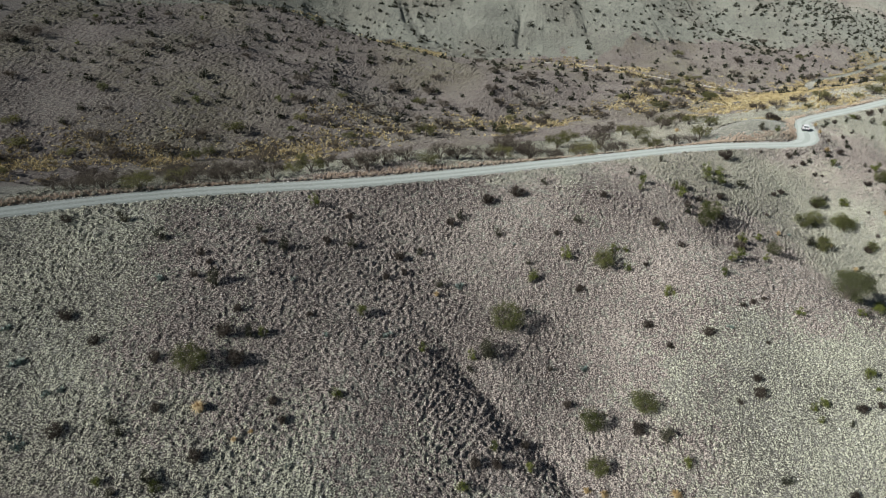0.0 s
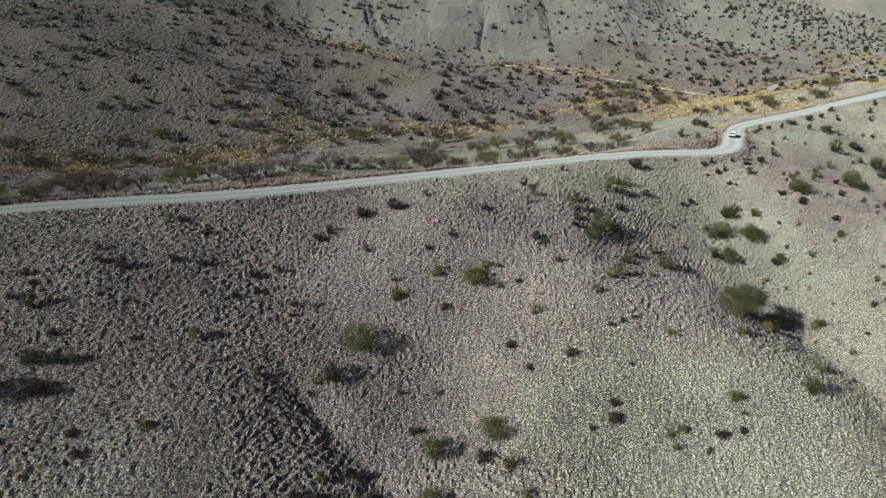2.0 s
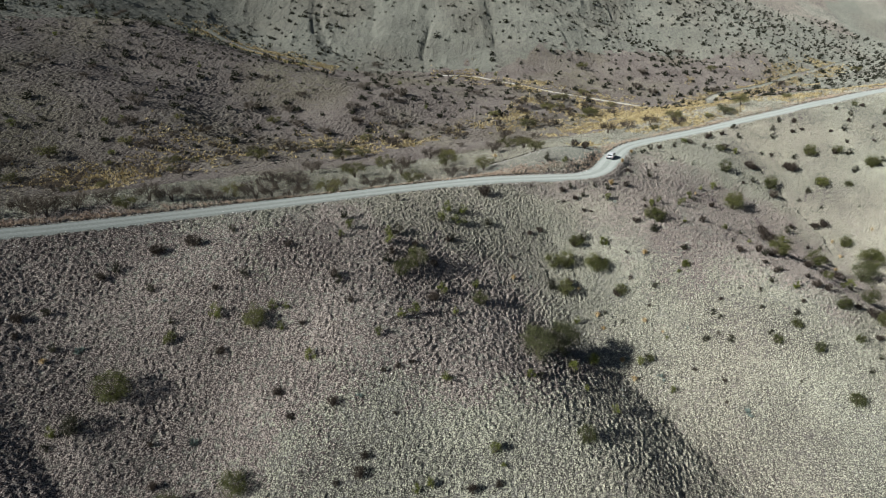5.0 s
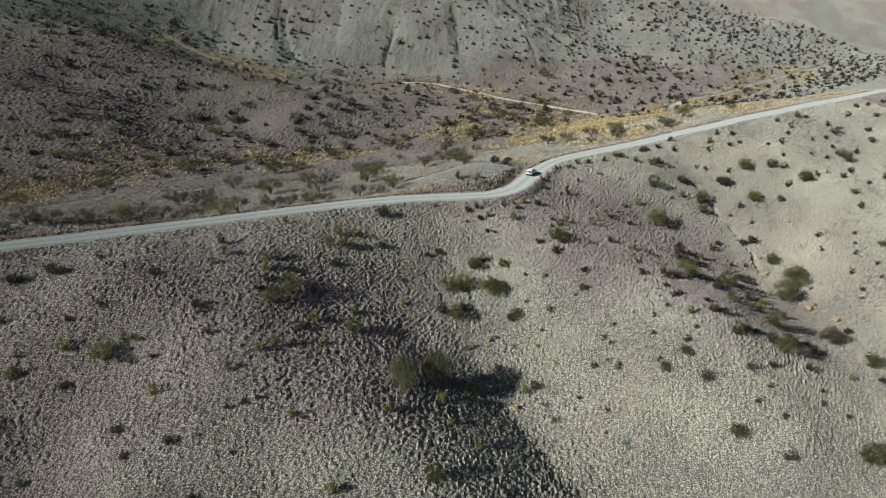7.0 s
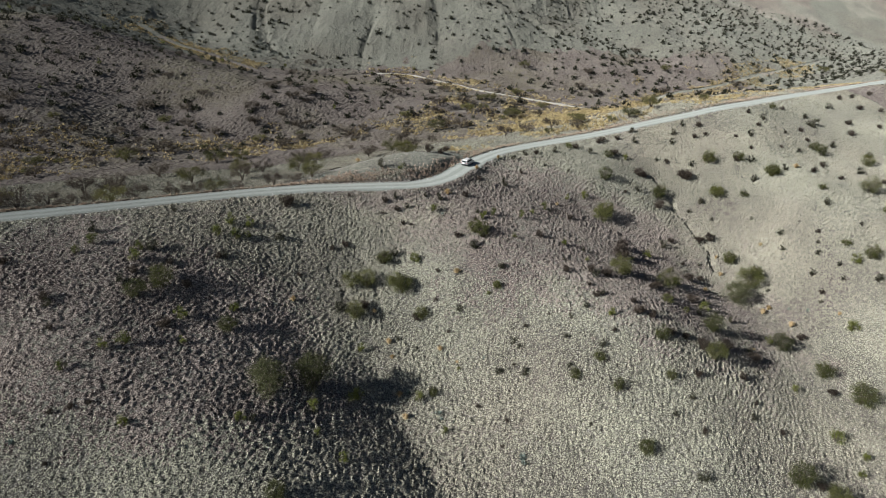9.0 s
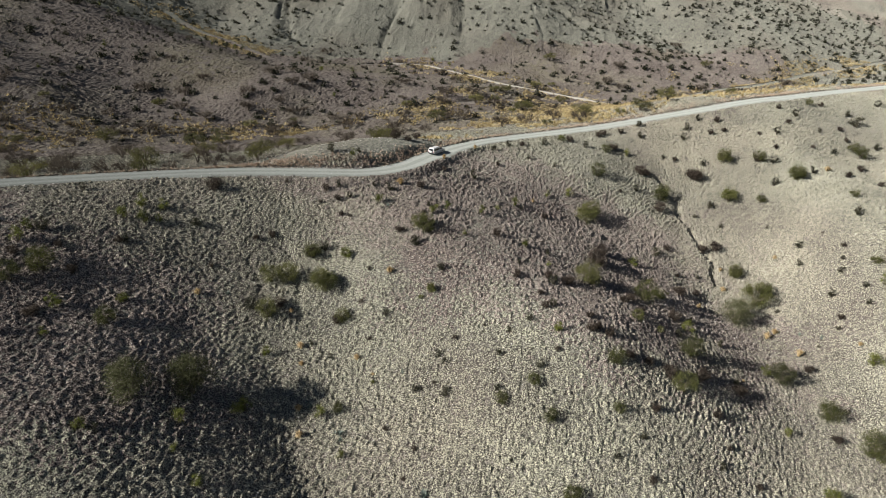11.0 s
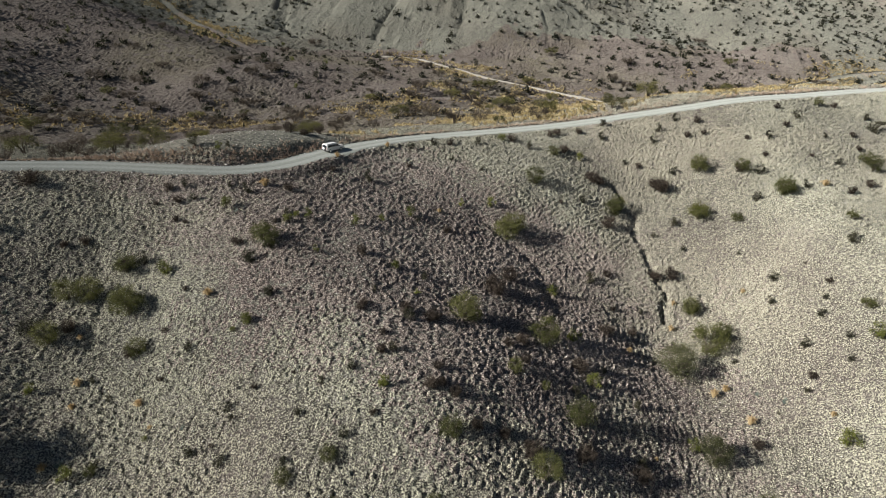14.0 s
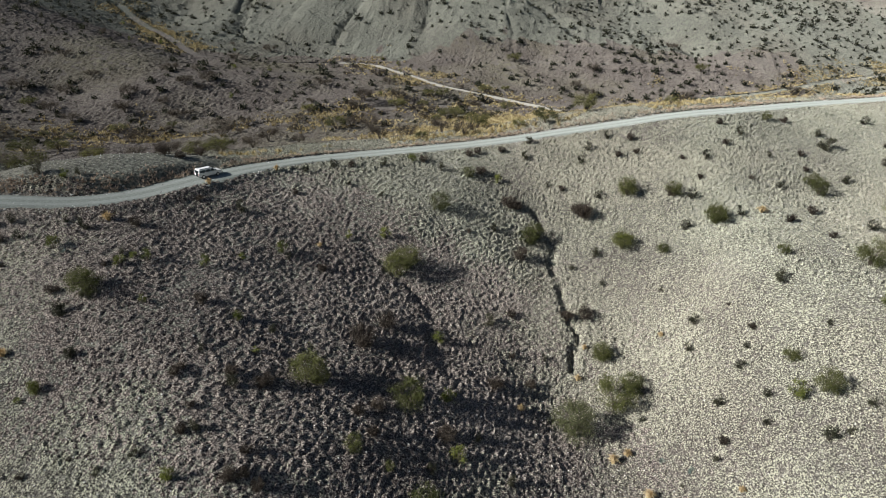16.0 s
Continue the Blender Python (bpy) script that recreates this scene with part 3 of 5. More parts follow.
_me = mesh_of("road", *strip(ROAD, 2.7 + 1.3 * np.exp(-(((ROAD[:, 0] - 117) / 9) ** 2)), 0.0, 0.06), GRAVEL)
_me.materials.append(WORN)
_col = np.tile(np.arange(10), len(ROAD) - 1)
_me.polygons.foreach_set("material_index", np.isin(_col, (2, 3, 6, 7)).astype(np.int32))
road = tagged(new("road", _me), "pale grey gravel track with two worn wheel lines", "road", kind="structure")
wash = tagged(new("stream_bed", mesh_of("stream_bed", *strip(WASH[(WASH[:, 0] > 66) & (WASH[:, 0] < 212)], 2.2, 0.14, 0.0, 2.0, 60), SAND)), "pale dry gravel bed of a stream", "stream bed", kind="structure")


# ---- grass and stones on the slopes ----
def mounds(x, y, width, height, sides, rings, seed, squash=0.55, sink=0.05):
    """Many small uneven tufts in one mesh: rings of ragged corners and a tip."""
    rng = np.random.default_rng(seed)
    n = len(x)
    z = on_ground(x, y) - sink
    turn = rng.uniform(0, 6.28, n)
    verts = []
    for r, (share, up) in enumerate(rings):
        for s in range(sides):
            a = turn + 6.283 * (s + 0.5 * (r % 2)) / sides + rng.uniform(-0.25, 0.25, n)
            d = width * share * rng.uniform(0.65, 1.25, n) / 2
            verts.append(np.stack([x + np.cos(a) * d, y + np.sin(a) * d, z + height * up * rng.uniform(0.8, 1.2, n)], 1))
    verts.append(np.stack([x + rng.normal(0, 0.12, n) * width, y + rng.normal(0, 0.12, n) * width, z + height * rng.uniform(0.85, 1.25, n)], 1))
    v = np.stack(verts, 1)
    per = v.shape[1]
    tri = []
    for r in range(len(rings) - 1):
        for s in range(sides):
            a, b = r * sides + s, r * sides + (s + 1) % sides
            c, d = a + sides, b + sides
            tri += [(a, b, d), (a, d, c)]
    top = (len(rings) - 1) * sides
    tri += [(top + s, top + (s + 1) % sides, per - 1) for s in range(sides)]
    f = (np.arange(n)[:, None, None] * per + np.array(tri)[None]).reshape(-1, 3)
    return v.reshape(-1, 3), f


def hedgehogs(x, y, width, height, blades, slim, seed, lift=0.0):
    """Many grass tufts in one mesh: each a dome of ragged blades that spring from one root."""
    rng = np.random.default_rng(seed)
    n = len(x)
    c = np.stack([x, y, on_ground(x, y) - 0.02 + lift], 1)
    turn = rng.uniform(0, 6.283, n)
    rows = [c]
    for b in range(blades):
        a = turn + 6.283 * b * 0.382 + rng.uniform(-0.3, 0.3, n)
        up = np.clip((b + 0.5) / blades + rng.uniform(-0.15, 0.15, n), 0.1, 0.97)
        flat = np.sqrt(1 - up ** 2)
        way = np.stack([np.cos(a) * flat * width * 0.6, np.sin(a) * flat * width * 0.6, up * height], 1) * rng.uniform(0.75, 1.25, (n, 1))
        side = np.stack([-np.sin(a), np.cos(a), rng.uniform(-0.4, 0.4, n)], 1) * (width * slim * rng.uniform(0.7, 1.3, n))[:, None]
        rows += [c + way * 0.45 + side, c + way]
    v = np.stack(rows, 1).reshape(-1, 3)
    k = np.array([(0, 1 + 2 * b, 2 + 2 * b) for b in range(blades)])
    return v, (np.arange(n)[:, None, None] * (1 + 2 * blades) + k[None]).reshape(-1, 3)


def scatter(x0, x1, y0, y1, step, seed):
    rng = np.random.default_rng(seed)
    gx, gy = np.meshgrid(np.arange(x0, x1, step), np.arange(y0, y1, step * 0.87))
    gx[1::2] += step / 2
    return (gx + rng.uniform(-0.42, 0.42, gx.shape) * step).ravel(), (gy + rng.uniform(-0.42, 0.42, gx.shape) * step).ravel(), rng


def off_ways(x, y, road_gap, river_gap):
    return (to_path(x, y, ROAD, 8)[0] > road_gap) & (to_path(x, y, RIVER, 12)[0] > river_gap) & (to_path(x, y, WASH, 12)[0] > river_gap)


def near_slope(x, y):
    """The slopes on this side of the valley, which the flight passes over and looks at."""
    return (x > -82) & (x < 300) & (y < 0.46 * x + 190) & (y > 46 + np.clip((x - 60) * 0.12, 0, 30)) & (y > -1.25 * (x + 20)) & (y > (x - 235) * 1.6 + 90)


def thick(x, y, rng):
    """Where grass grows: patchy, thinner along the track."""
    return value_noise(x, y, 7, 12) * 0.5 + value_noise(x, y, 2.6, 13) * 0.5 + rng.uniform(-0.5, 0.5, len(x)) > -1.0 + 0.7 * np.exp(-((to_path(x, y, ROAD, 12)[0] - 3) / 3) ** 2)


def terrace(x, y):
    """Between 0 and 1: the small steps, about a metre apart, in which the grass follows the contours."""
    p = on_ground(x, y) / 0.55 + 0.8 * value_noise(x, y, 5.0, 51) + 0.5 * value_noise(x, y, 1.9, 52)
    return 0.5 + 0.5 * np.cos(6.283 * p)


def hummocks(x, y, cell, seed):
    """Round tufts packed side by side, each of its own size: their height at every place, from 0 to 1."""
    i, j = np.floor(x / cell).astype(np.int64), np.floor(y / cell).astype(np.int64)
    best = np.zeros(len(x))
    for a in (-1, 0, 1):
        for b in (-1, 0, 1):
            h = ((i + a) * 374761393 + (j + b) * 668265263 + seed * 974634777) & 0xFFFFFFFF
            h = ((h ^ (h >> 13)) * 1274126177) & 0xFFFFFFFF
            h = h ^ (h >> 16)
            u, v, w = (h & 1023) / 1023, ((h >> 10) & 1023) / 1023, ((h >> 20) & 1023) / 1023
            d2 = ((i + a + u) - x / cell) ** 2 + ((j + b + v) - y / cell) ** 2
            best = np.maximum(best, (0.3 + 0.7 * w) * np.sqrt(np.clip(1 - d2 / (0.22 + 0.38 * w), 0, 1)))
    return best


def turf(x0, x1, y0, y1, step, where, height):
    """A skin of grass tufts over part of the ground: corners, faces, and how tall the grass stands at each face."""
    xs, ys = np.arange(x0, x1, step), np.arange(y0, y1, step)
    gx, gy = [a.ravel() for a in np.meshgrid(xs, ys)]
    gx, gy = gx + 0.3 * step * value_noise(gx, gy, step * 1.7, 61), gy + 0.3 * step * value_noise(gx, gy, step * 1.7, 62)
    k = (np.arange(len(ys) - 1)[:, None] * len(xs) + np.arange(len(xs) - 1)[None]).ravel()
    k = k[where(gx[k] + step / 2, gy[k] + step / 2)]
    f = np.stack([k, k + 1, k + 1 + len(xs), k + len(xs)], 1)
    used, f = np.unique(f, return_inverse=True)
    f = f.reshape(-1, 4)
    gx, gy = gx[used], gy[used]
    tall = height(gx, gy)
    return np.stack([gx, gy, on_ground(gx, gy) + 0.03 + tall], 1), f, tall[f].mean(1)


def near_tall(x, y):
    return np.maximum((0.52 * hummocks(x, y, 0.60, 71) * (0.6 + 0.55 * terrace(x, y)) + 0.10 * value_noise(x, y, 0.45, 72)) * (0.9 + 0.35 * value_noise(x, y, 9, 73)), 0) + 0.02


def grassy(x, y):
    return near_slope(x, y) & off_ways(x, y, 3.2, 3) & (on_knoll(x, y) > 1)


def is_plum(x, y, rng):
    """Where the mauve grass grows."""
    edge = value_noise(x, y, 14, 41) * 0.25 + value_noise(x, y, 4, 42) * 0.2 + rng.uniform(-0.2, 0.2, len(x))
    heart = np.minimum(np.hypot((x - 150) / 48, (y - 155) / 36), np.hypot((x - 60) / 34, (y - 106) / 22))
    return np.minimum(heart, np.hypot((x - 2) / 46, (y - 86) / 34)) + edge < 1


_v, _f, _tall = turf(-82, 300, 46, 300, 0.32, grassy, near_tall)
_me = mesh_of("grass_turf", _v, _f, GRASS, False)
_me.materials.append(PLUM)
_me.materials.append(EARTH)
_c, rng = _v[_f[:, 0]], np.random.default_rng(15)
_me.polygons.foreach_set("material_index", np.where(_tall < 0.12 + 0.06 * rng.uniform(-1, 1, len(_f)), 2, is_plum(_c[:, 0], _c[:, 1], rng)).astype(np.int32))
tagged(new("grass_turf", _me), "dense low turf of dry straw and mauve grass tufts on the slopes", "grass", kind="stuff")

x, y, rng = scatter(-82, 300, 46, 300, 0.80, 11)
keep = grassy(x, y) & thick(x, y, rng)
x, y = x[keep], y[keep]
size = (0.28 + 0.42 * rng.uniform(0, 1, len(x)) ** 1.5) * (0.97 + 0.15 * value_noise(x, y, 12, 14)) * (0.75 + 0.5 * terrace(x, y))
plum = is_plum(x, y, rng)
for k, material, colour in ((~plum, GRASS, "grey and straw"), (plum, PLUM, "mauve")):
    tagged(new("grass_stalks", mesh_of("grass_stalks", *hedgehogs(x[k], y[k], size[k] * 1.35, size[k] * 0.9, 7, 0.075, 17, near_tall(x[k], y[k]) * 0.8), material, False)),
           "ragged stalks of dry " + colour + " grass on the turf", "grass", kind="stuff")

def far_side(x, y):
    """The valley and the hillside across it."""
    return ~near_slope(x, y) & off_ways(x, y, 3.2, 2.5) & (y > -0.9 * x + 40) & (y > 0.46 * x + 100) & (on_knoll(x, y) > 1)


def far_tall(x, y):
    return np.maximum((0.66 * hummocks(x, y, 1.2, 74) * (0.7 + 0.4 * terrace(x, y)) + 0.14 * value_noise(x, y, 0.9, 76)) * (0.9 + 0.4 * value_noise(x, y, 9, 75)), 0) * np.clip(1.2 - (y - 380) / 140, 0.6, 1) + 0.02


_v, _f, _tall = turf(-190, 330, 105, 480, 0.70, far_side, far_tall)
_me = mesh_of("far_grass_turf", _v, _f, MAUVE, False)
_me.materials.append(BROWN)
_me.materials.append(PALE)
_c, rng = _v[_f[:, 0]], np.random.default_rng(22)
_high = (_c[:, 1] > 0.35 * _c[:, 0] + 372 + value_noise(_c[:, 0], _c[:, 1], 20, 23) * 16 + value_noise(_c[:, 0], _c[:, 1], 5, 24) * 8)
_me.polygons.foreach_set("material_index", np.where(_high, 2, np.where(_tall < 0.16, 1, 0)).astype(np.int32))
_more = [turf(-190, 330, 480, 600, 1.25, far_side, lambda x, y: far_tall(x, y) * 1.5), turf(330, 520, 250, 640, 1.25, far_side, lambda x, y: far_tall(x, y) * 1.5), turf(520, 740, 340, 720, 1.9, far_side, lambda x, y: far_tall(x, y) * 2.2)]
for _v, _f, _tall in _more:
    tagged(new("mountain_turf", mesh_of("mountain_turf", _v, _f, PALE, False)), "thin pale grey grass on the far mountain slopes", "grass", kind="stuff")
far_grass = tagged(new("far_grass_turf", _me), "dry mauve-grey grass tufts on the far hillsides", "grass", kind="stuff")

x, y, rng = scatter(-150, 420, 150, 520, 1.1, 25)
d = np.minimum(to_path(x, y, RIVER, 40)[0], np.where((x > 60) | (x < 2), to_path(x, y, WASH, 40)[0], 99))
bare = to_path(x, y, WASH, 12)[0] < 2.6
flats = np.hypot((x - 172) / 62, (y - 0.55 * x - 205) / 45)
beside = to_path(x, y, ROAD, 40)[0]
d = np.minimum(d, 30 * np.clip(flats - 0.4, 0, 4))
d = np.where((x > 112) & (x < 330), np.minimum(d, np.abs(beside - 13) + 7), d)
keep = ~bare & (value_noise(x, y, 17, 26) * 12 + value_noise(x, y, 5, 28) * 12 + rng.uniform(-12, 12, len(x)) > d - 3) & off_ways(x, y, 4, 0.5) & (y > np.interp(x, ROAD[:, 0], ROAD[:, 1]) + 4)
x, y = x[keep], y[keep]
size = rng.uniform(0.7, 1.7, len(x))
straw = tagged(new("straw_grass", mesh_of("straw_grass", *hedgehogs(x, y, size * 1.2, size * 0.75, 9, 0.16, 27, 0.35), STRAW, False)),
               "yellow straw grass along the dry stream", "grass", kind="stuff")

# a ribbon of taller reddish grass along the valley side of the track
rng = np.random.default_rng(36)
k = rng.integers(0, len(ROAD) - 1, 15000)
k = k[(ROAD[k, 0] < 112) | (rng.uniform(0, 1, len(k)) < 0.6)]
way = ROAD[k + 1, :2] - ROAD[k, :2]
way /= np.hypot(way[:, 0], way[:, 1])[:, None]
off = 3.2 + np.abs(rng.normal(0, 1.3, len(k)))
x, y = ROAD[k, 0] - way[:, 1] * off + rng.normal(0, 0.7, len(k)), ROAD[k, 1] + way[:, 0] * off + rng.normal(0, 0.7, len(k))
keep = (to_path(x, y, ROAD, 8)[0] > 2.9) & (rng.uniform(-0.7, 0.7, len(x)) + value_noise(x, y, 11, 37) > -0.2)
x, y = x[keep], y[keep]
size = rng.uniform(0.5, 1.1, len(x))
verge_grass = tagged(new("verge_grass", mesh_of("verge_grass", *hedgehogs(x, y, size, size * 0.8, 6, 0.2, 38, 0.15), VERGE, False)),
                     "pinkish tan grass growing along the edge of the track", "grass", kind="stuff")

x, y, rng = scatter(-82, 290, 46, 280, 0.9, 31)
keep = near_slope(x, y) & (to_path(x, y, ROAD, 8)[0] > 2.6) & (value_noise(x, y, 15, 33) + rng.uniform(-0.9, 0.9, len(x)) > np.where(on_knoll(x, y) < 1, -1.2, -0.25))
x, y = x[keep], y[keep]
size = 0.10 + 0.20 * rng.uniform(0, 1, len(x)) ** 2
stones = tagged(new("stones", mesh_of("stones", *mounds(x, y, size, size * 0.7, 4, ((1.0, 0.35),), 32, sink=0.02 - np.where(grassy(x, y), near_tall(x, y) + 0.01, 0)), STONE, False)),
                "pale angular stones strewn between the grass tufts", "stones", kind="stuff")

# stones thrown up along both edges of the track
rng = np.random.default_rng(34)
k = rng.integers(0, len(ROAD) - 1, 9000)
way = ROAD[k + 1, :2] - ROAD[k, :2]
way /= np.hypot(way[:, 0], way[:, 1])[:, None]
off = rng.choice((-1, 1), len(k)) * (2.6 + np.abs(rng.normal(0, 0.6, len(k))))
x, y = ROAD[k, 0] + way[:, 1] * off + rng.normal(0, 0.7, len(k)), ROAD[k, 1] - way[:, 0] * off + rng.normal(0, 0.7, len(k))
size = rng.uniform(0.15, 0.5, len(x))
verge = tagged(new("verge_stones", mesh_of("verge_stones", *mounds(x, y, size, size * 0.6, 4, ((1.0, 0.35),), 35), STONE, False)),
               "pale stones heaped along the edges of the track", "stones", kind="stuff")


def clumps(x, y, size, count, leaf_size, seed, flat=0.6):
    """Many far shrubs in one mesh, each a loose cloud of leaves."""
    rng = np.random.default_rng(seed)
    n = len(x)
    z = on_ground(x, y)
    k = np.repeat(np.arange(n), count)
    p = rng.normal(0, 0.2, (len(k), 3)) * size[k, None]
    p[:, 2] = np.abs(p[:, 2]) * flat * 1.6 + 0.1 * size[k]
    c = p + np.stack([x[k], y[k], z[k]], 1)
    a = rng.normal(0, 1, (len(k), 3))
    b = np.cross(a, rng.normal(0, 1, (len(k), 3)))
    s = (leaf_size * size[k])[:, None]
    a *= s / np.linalg.norm(a, axis=1)[:, None]
    b *= s / (np.linalg.norm(b, axis=1)[:, None] + 1e-6)
    v = np.stack([c - a * 0.6, c + b * 0.6, c + a * 0.6], 1).reshape(-1, 3)
    return v, np.arange(len(v)).reshape(-1, 3)


# ---- plants: each kind is built in a few forms, then set out plant by plant ----
def leafy(name, dark, mid, light, rough=0.7, each=0.5, through_light=0.25):
    """Foliage or twigs: colour by the single plant and the single leaf."""
    m = bpy.data.materials.new(name)
    m.use_nodes = True
    nt = m.node_tree
    n, link = nt.nodes, nt.links.new
    bsdf = n["Principled BSDF"]
    bsdf.inputs["Roughness"].default_value, bsdf.inputs["Specular IOR Level"].default_value = rough, 0.2
    geo, who = n.new("ShaderNodeNewGeometry"), n.new("ShaderNodeObjectInfo")
    mix = n.new("ShaderNodeMix")
    mix.data_type = "FLOAT"
    mix.inputs[0].default_value = each
    link(geo.outputs["Random Per Island"], mix.inputs[2])
    link(who.outputs["Random"], mix.inputs[3])
    ramp = n.new("ShaderNodeValToRGB")
    link(mix.outputs[0], ramp.inputs["Fac"])
    ramp.color_ramp.elements[0].position, ramp.color_ramp.elements[0].color = 0.1, (*dark, 1)
    ramp.color_ramp.elements[1].position, ramp.color_ramp.elements[1].color = 0.9, (*light, 1)
    ramp.color_ramp.elements.new(0.5).color = (*mid, 1)
    link(ramp.outputs["Color"], bsdf.inputs["Base Color"])
    if through_light:
        thin, both = n.new("ShaderNodeBsdfTranslucent"), n.new("ShaderNodeMixShader")
        link(ramp.outputs["Color"], thin.inputs["Color"])
        both.inputs[0].default_value = through_light
        link(bsdf.outputs[0], both.inputs[1])
        link(thin.outputs[0], both.inputs[2])
        link(both.outputs[0], n["Material Output"].inputs["Surface"])
    return m


LEAF_OLIVE = leafy("acacia_leaf", (0.036, 0.041, 0.013), (0.068, 0.074, 0.022), (0.125, 0.127, 0.044))
LEAF_GREEN = leafy("shrub_leaf", (0.045, 0.055, 0.014), (0.090, 0.103, 0.022), (0.17, 0.18, 0.045))
LEAF_DARK = leafy("dark_leaf", (0.018, 0.020, 0.012), (0.033, 0.034, 0.019), (0.060, 0.057, 0.034))
LEAF_BROWN = leafy("dead_leaf", (0.026, 0.020, 0.015), (0.044, 0.034, 0.026), (0.078, 0.061, 0.046))
LEAF_BLUE = leafy("succulent_leaf", (0.09, 0.12, 0.105), (0.14, 0.175, 0.155), (0.21, 0.25, 0.22), through_light=0.0)
LEAF_STRAW = leafy("straw_blade", (0.30, 0.21, 0.10), (0.43, 0.32, 0.17), (0.58, 0.46, 0.28))
LEAF_LARGE = leafy("thorn_leaf", (0.034, 0.038, 0.017), (0.064, 0.069, 0.028), (0.11, 0.115, 0.055))
LEAF_TREE = leafy("valley_leaf", (0.040, 0.043, 0.014), (0.085, 0.085, 0.026), (0.15, 0.142, 0.05))
LEAF_BARE = leafy("sparse_leaf", (0.040, 0.032, 0.022), (0.068, 0.055, 0.040), (0.105, 0.088, 0.064))
BARK = surface("grey_bark", (0.05, 0.042, 0.035), (0.09, 0.075, 0.062), (0.15, 0.13, 0.11), 2.0, 12.0, bump=0.3)


def part(name, verts, faces, material, parent, label="", smooth=False):
    ob = new(name, mesh_of(name, verts, faces, material, smooth))
    ob.parent = parent
    return tagged(ob, label) if label else ob


def stuff_part(*given):
    return tagged(part(*given), kind="stuff")


def leaves(rng, centres, spreads, count, size, slim=1.0, lift=0.0):
    """Single leaves, each a slim triangle, gathered round the given centres."""
    c = rng.integers(0, len(centres), count)
    p = centres[c] + rng.normal(0, 1, (count, 3)) * np.asarray(spreads)[c, None] * (1, 1, 0.7)
    p[:, 2] = np.maximum(p[:, 2], 0.02)
    a = rng.normal(0, 1, (count, 3)) + (0, 0, lift)
    a /= np.linalg.norm(a, axis=1)[:, None]
    b = np.cross(a, rng.normal(0, 1, (count, 3)))
    b /= np.linalg.norm(b, axis=1)[:, None] + 1e-6
    s = size * rng.uniform(0.6, 1.4, (count, 1))
    v = np.stack([p - a * s * 0.5, p + b * s * 0.42 * slim, p + a * s * 0.6], 1).reshape(-1, 3)
    return v, np.arange(count * 3).reshape(-1, 3)


def twigs(rng, starts, ways, length, thick):
    """Thin tapering twigs."""
    n = len(starts)
    w = ways / np.linalg.norm(ways, axis=1)[:, None]
    s = np.cross(w, rng.normal(0, 1, (n, 3)))
    s /= np.linalg.norm(s, axis=1)[:, None] + 1e-6
    ln = (length * rng.uniform(0.6, 1.3, n))[:, None]
    v = np.stack([starts - s * thick / 2, starts + s * thick / 2, starts + w * ln], 1).reshape(-1, 3)
    return v, np.arange(n * 3).reshape(-1, 3)


def limb(points, radii, sides=5):
    """A tapering limb through the points."""
    v, f = [], []
    pts = [Vector(p) for p in points]
    for k, p in enumerate(pts):
        way = (pts[min(k + 1, len(pts) - 1)] - pts[max(k - 1, 0)]).normalized()
        q = way.to_track_quat("Z", "Y")
        for s in range(sides):
            v.append(p + q @ Vector((math.cos(6.283 * s / sides) * radii[k], math.sin(6.283 * s / sides) * radii[k], 0)))
    for k in range(len(pts) - 1):
        for s in range(sides):
            a, b = k * sides + s, k * sides + (s + 1) % sides
            f += [(a, b, b + sides), (a, b + sides, a + sides)]
    return np.array(v), np.array(f)


def join(pieces):
    v, f, n = [], [], 0
    for a, b in pieces:
        v.append(np.asarray(a, float))
        f.append(np.asarray(b) + n)
        n += len(a)
    return np.vstack(v), np.vstack(f)


def branching(rng, spread_r, height, stems, forks, thick, trunk=0.0):
    """Limbs that leave the ground (or a short trunk) and fork; gives them and their ends."""
    pieces, ends = [], []
    for s in range(stems):
        a = 6.283 * (s + rng.uniform(-0.3, 0.3)) / stems
        r = spread_r * rng.uniform(0.25, 0.6)
        base = np.array((rng.normal(0, 0.02), rng.normal(0, 0.02), -0.04))
        mid = np.array((math.cos(a) * r * 0.35, math.sin(a) * r * 0.35, max(trunk, height * rng.uniform(0.25, 0.4))))
        knee = np.array((math.cos(a) * r, math.sin(a) * r, height * rng.uniform(0.5, 0.7)))
        pieces.append(limb([base, mid, knee], [thick, thick * 0.7, thick * 0.45]))
        for _ in range(forks):
            b = a + rng.uniform(-1.0, 1.0)
            reach = spread_r * rng.uniform(0.65, 1.0)
            end = np.array((math.cos(b) * reach, math.sin(b) * reach, height * rng.uniform(0.6, 0.95) * (1 - 0.25 * (reach / spread_r) ** 2)))
            pieces.append(limb([mid + (knee - mid) * rng.uniform(0.4, 1.0), (knee + end) / 2 + rng.normal(0, 0.03, 3), end], [thick * 0.42, thick * 0.3, thick * 0.12], 4))
            ends.append(end)
    return join(pieces), np.array(ends)


def plant_root(name, label, category, group):
    return tagged(new(name), label, category, group)


def dome(rng, count, radius, low, height):
    """Clump centres that fill a rounded, uneven crown, most of them near its outside."""
    d = rng.normal(0, 1, (count, 3)) * (1, 1, 0.9)
    d /= np.linalg.norm(d, axis=1)[:, None]
    d *= (rng.uniform(0.25, 1.0, count) ** 0.5)[:, None]
    return d * (radius, radius, (height - low) / 2) + (0, 0, (height + low) / 2)


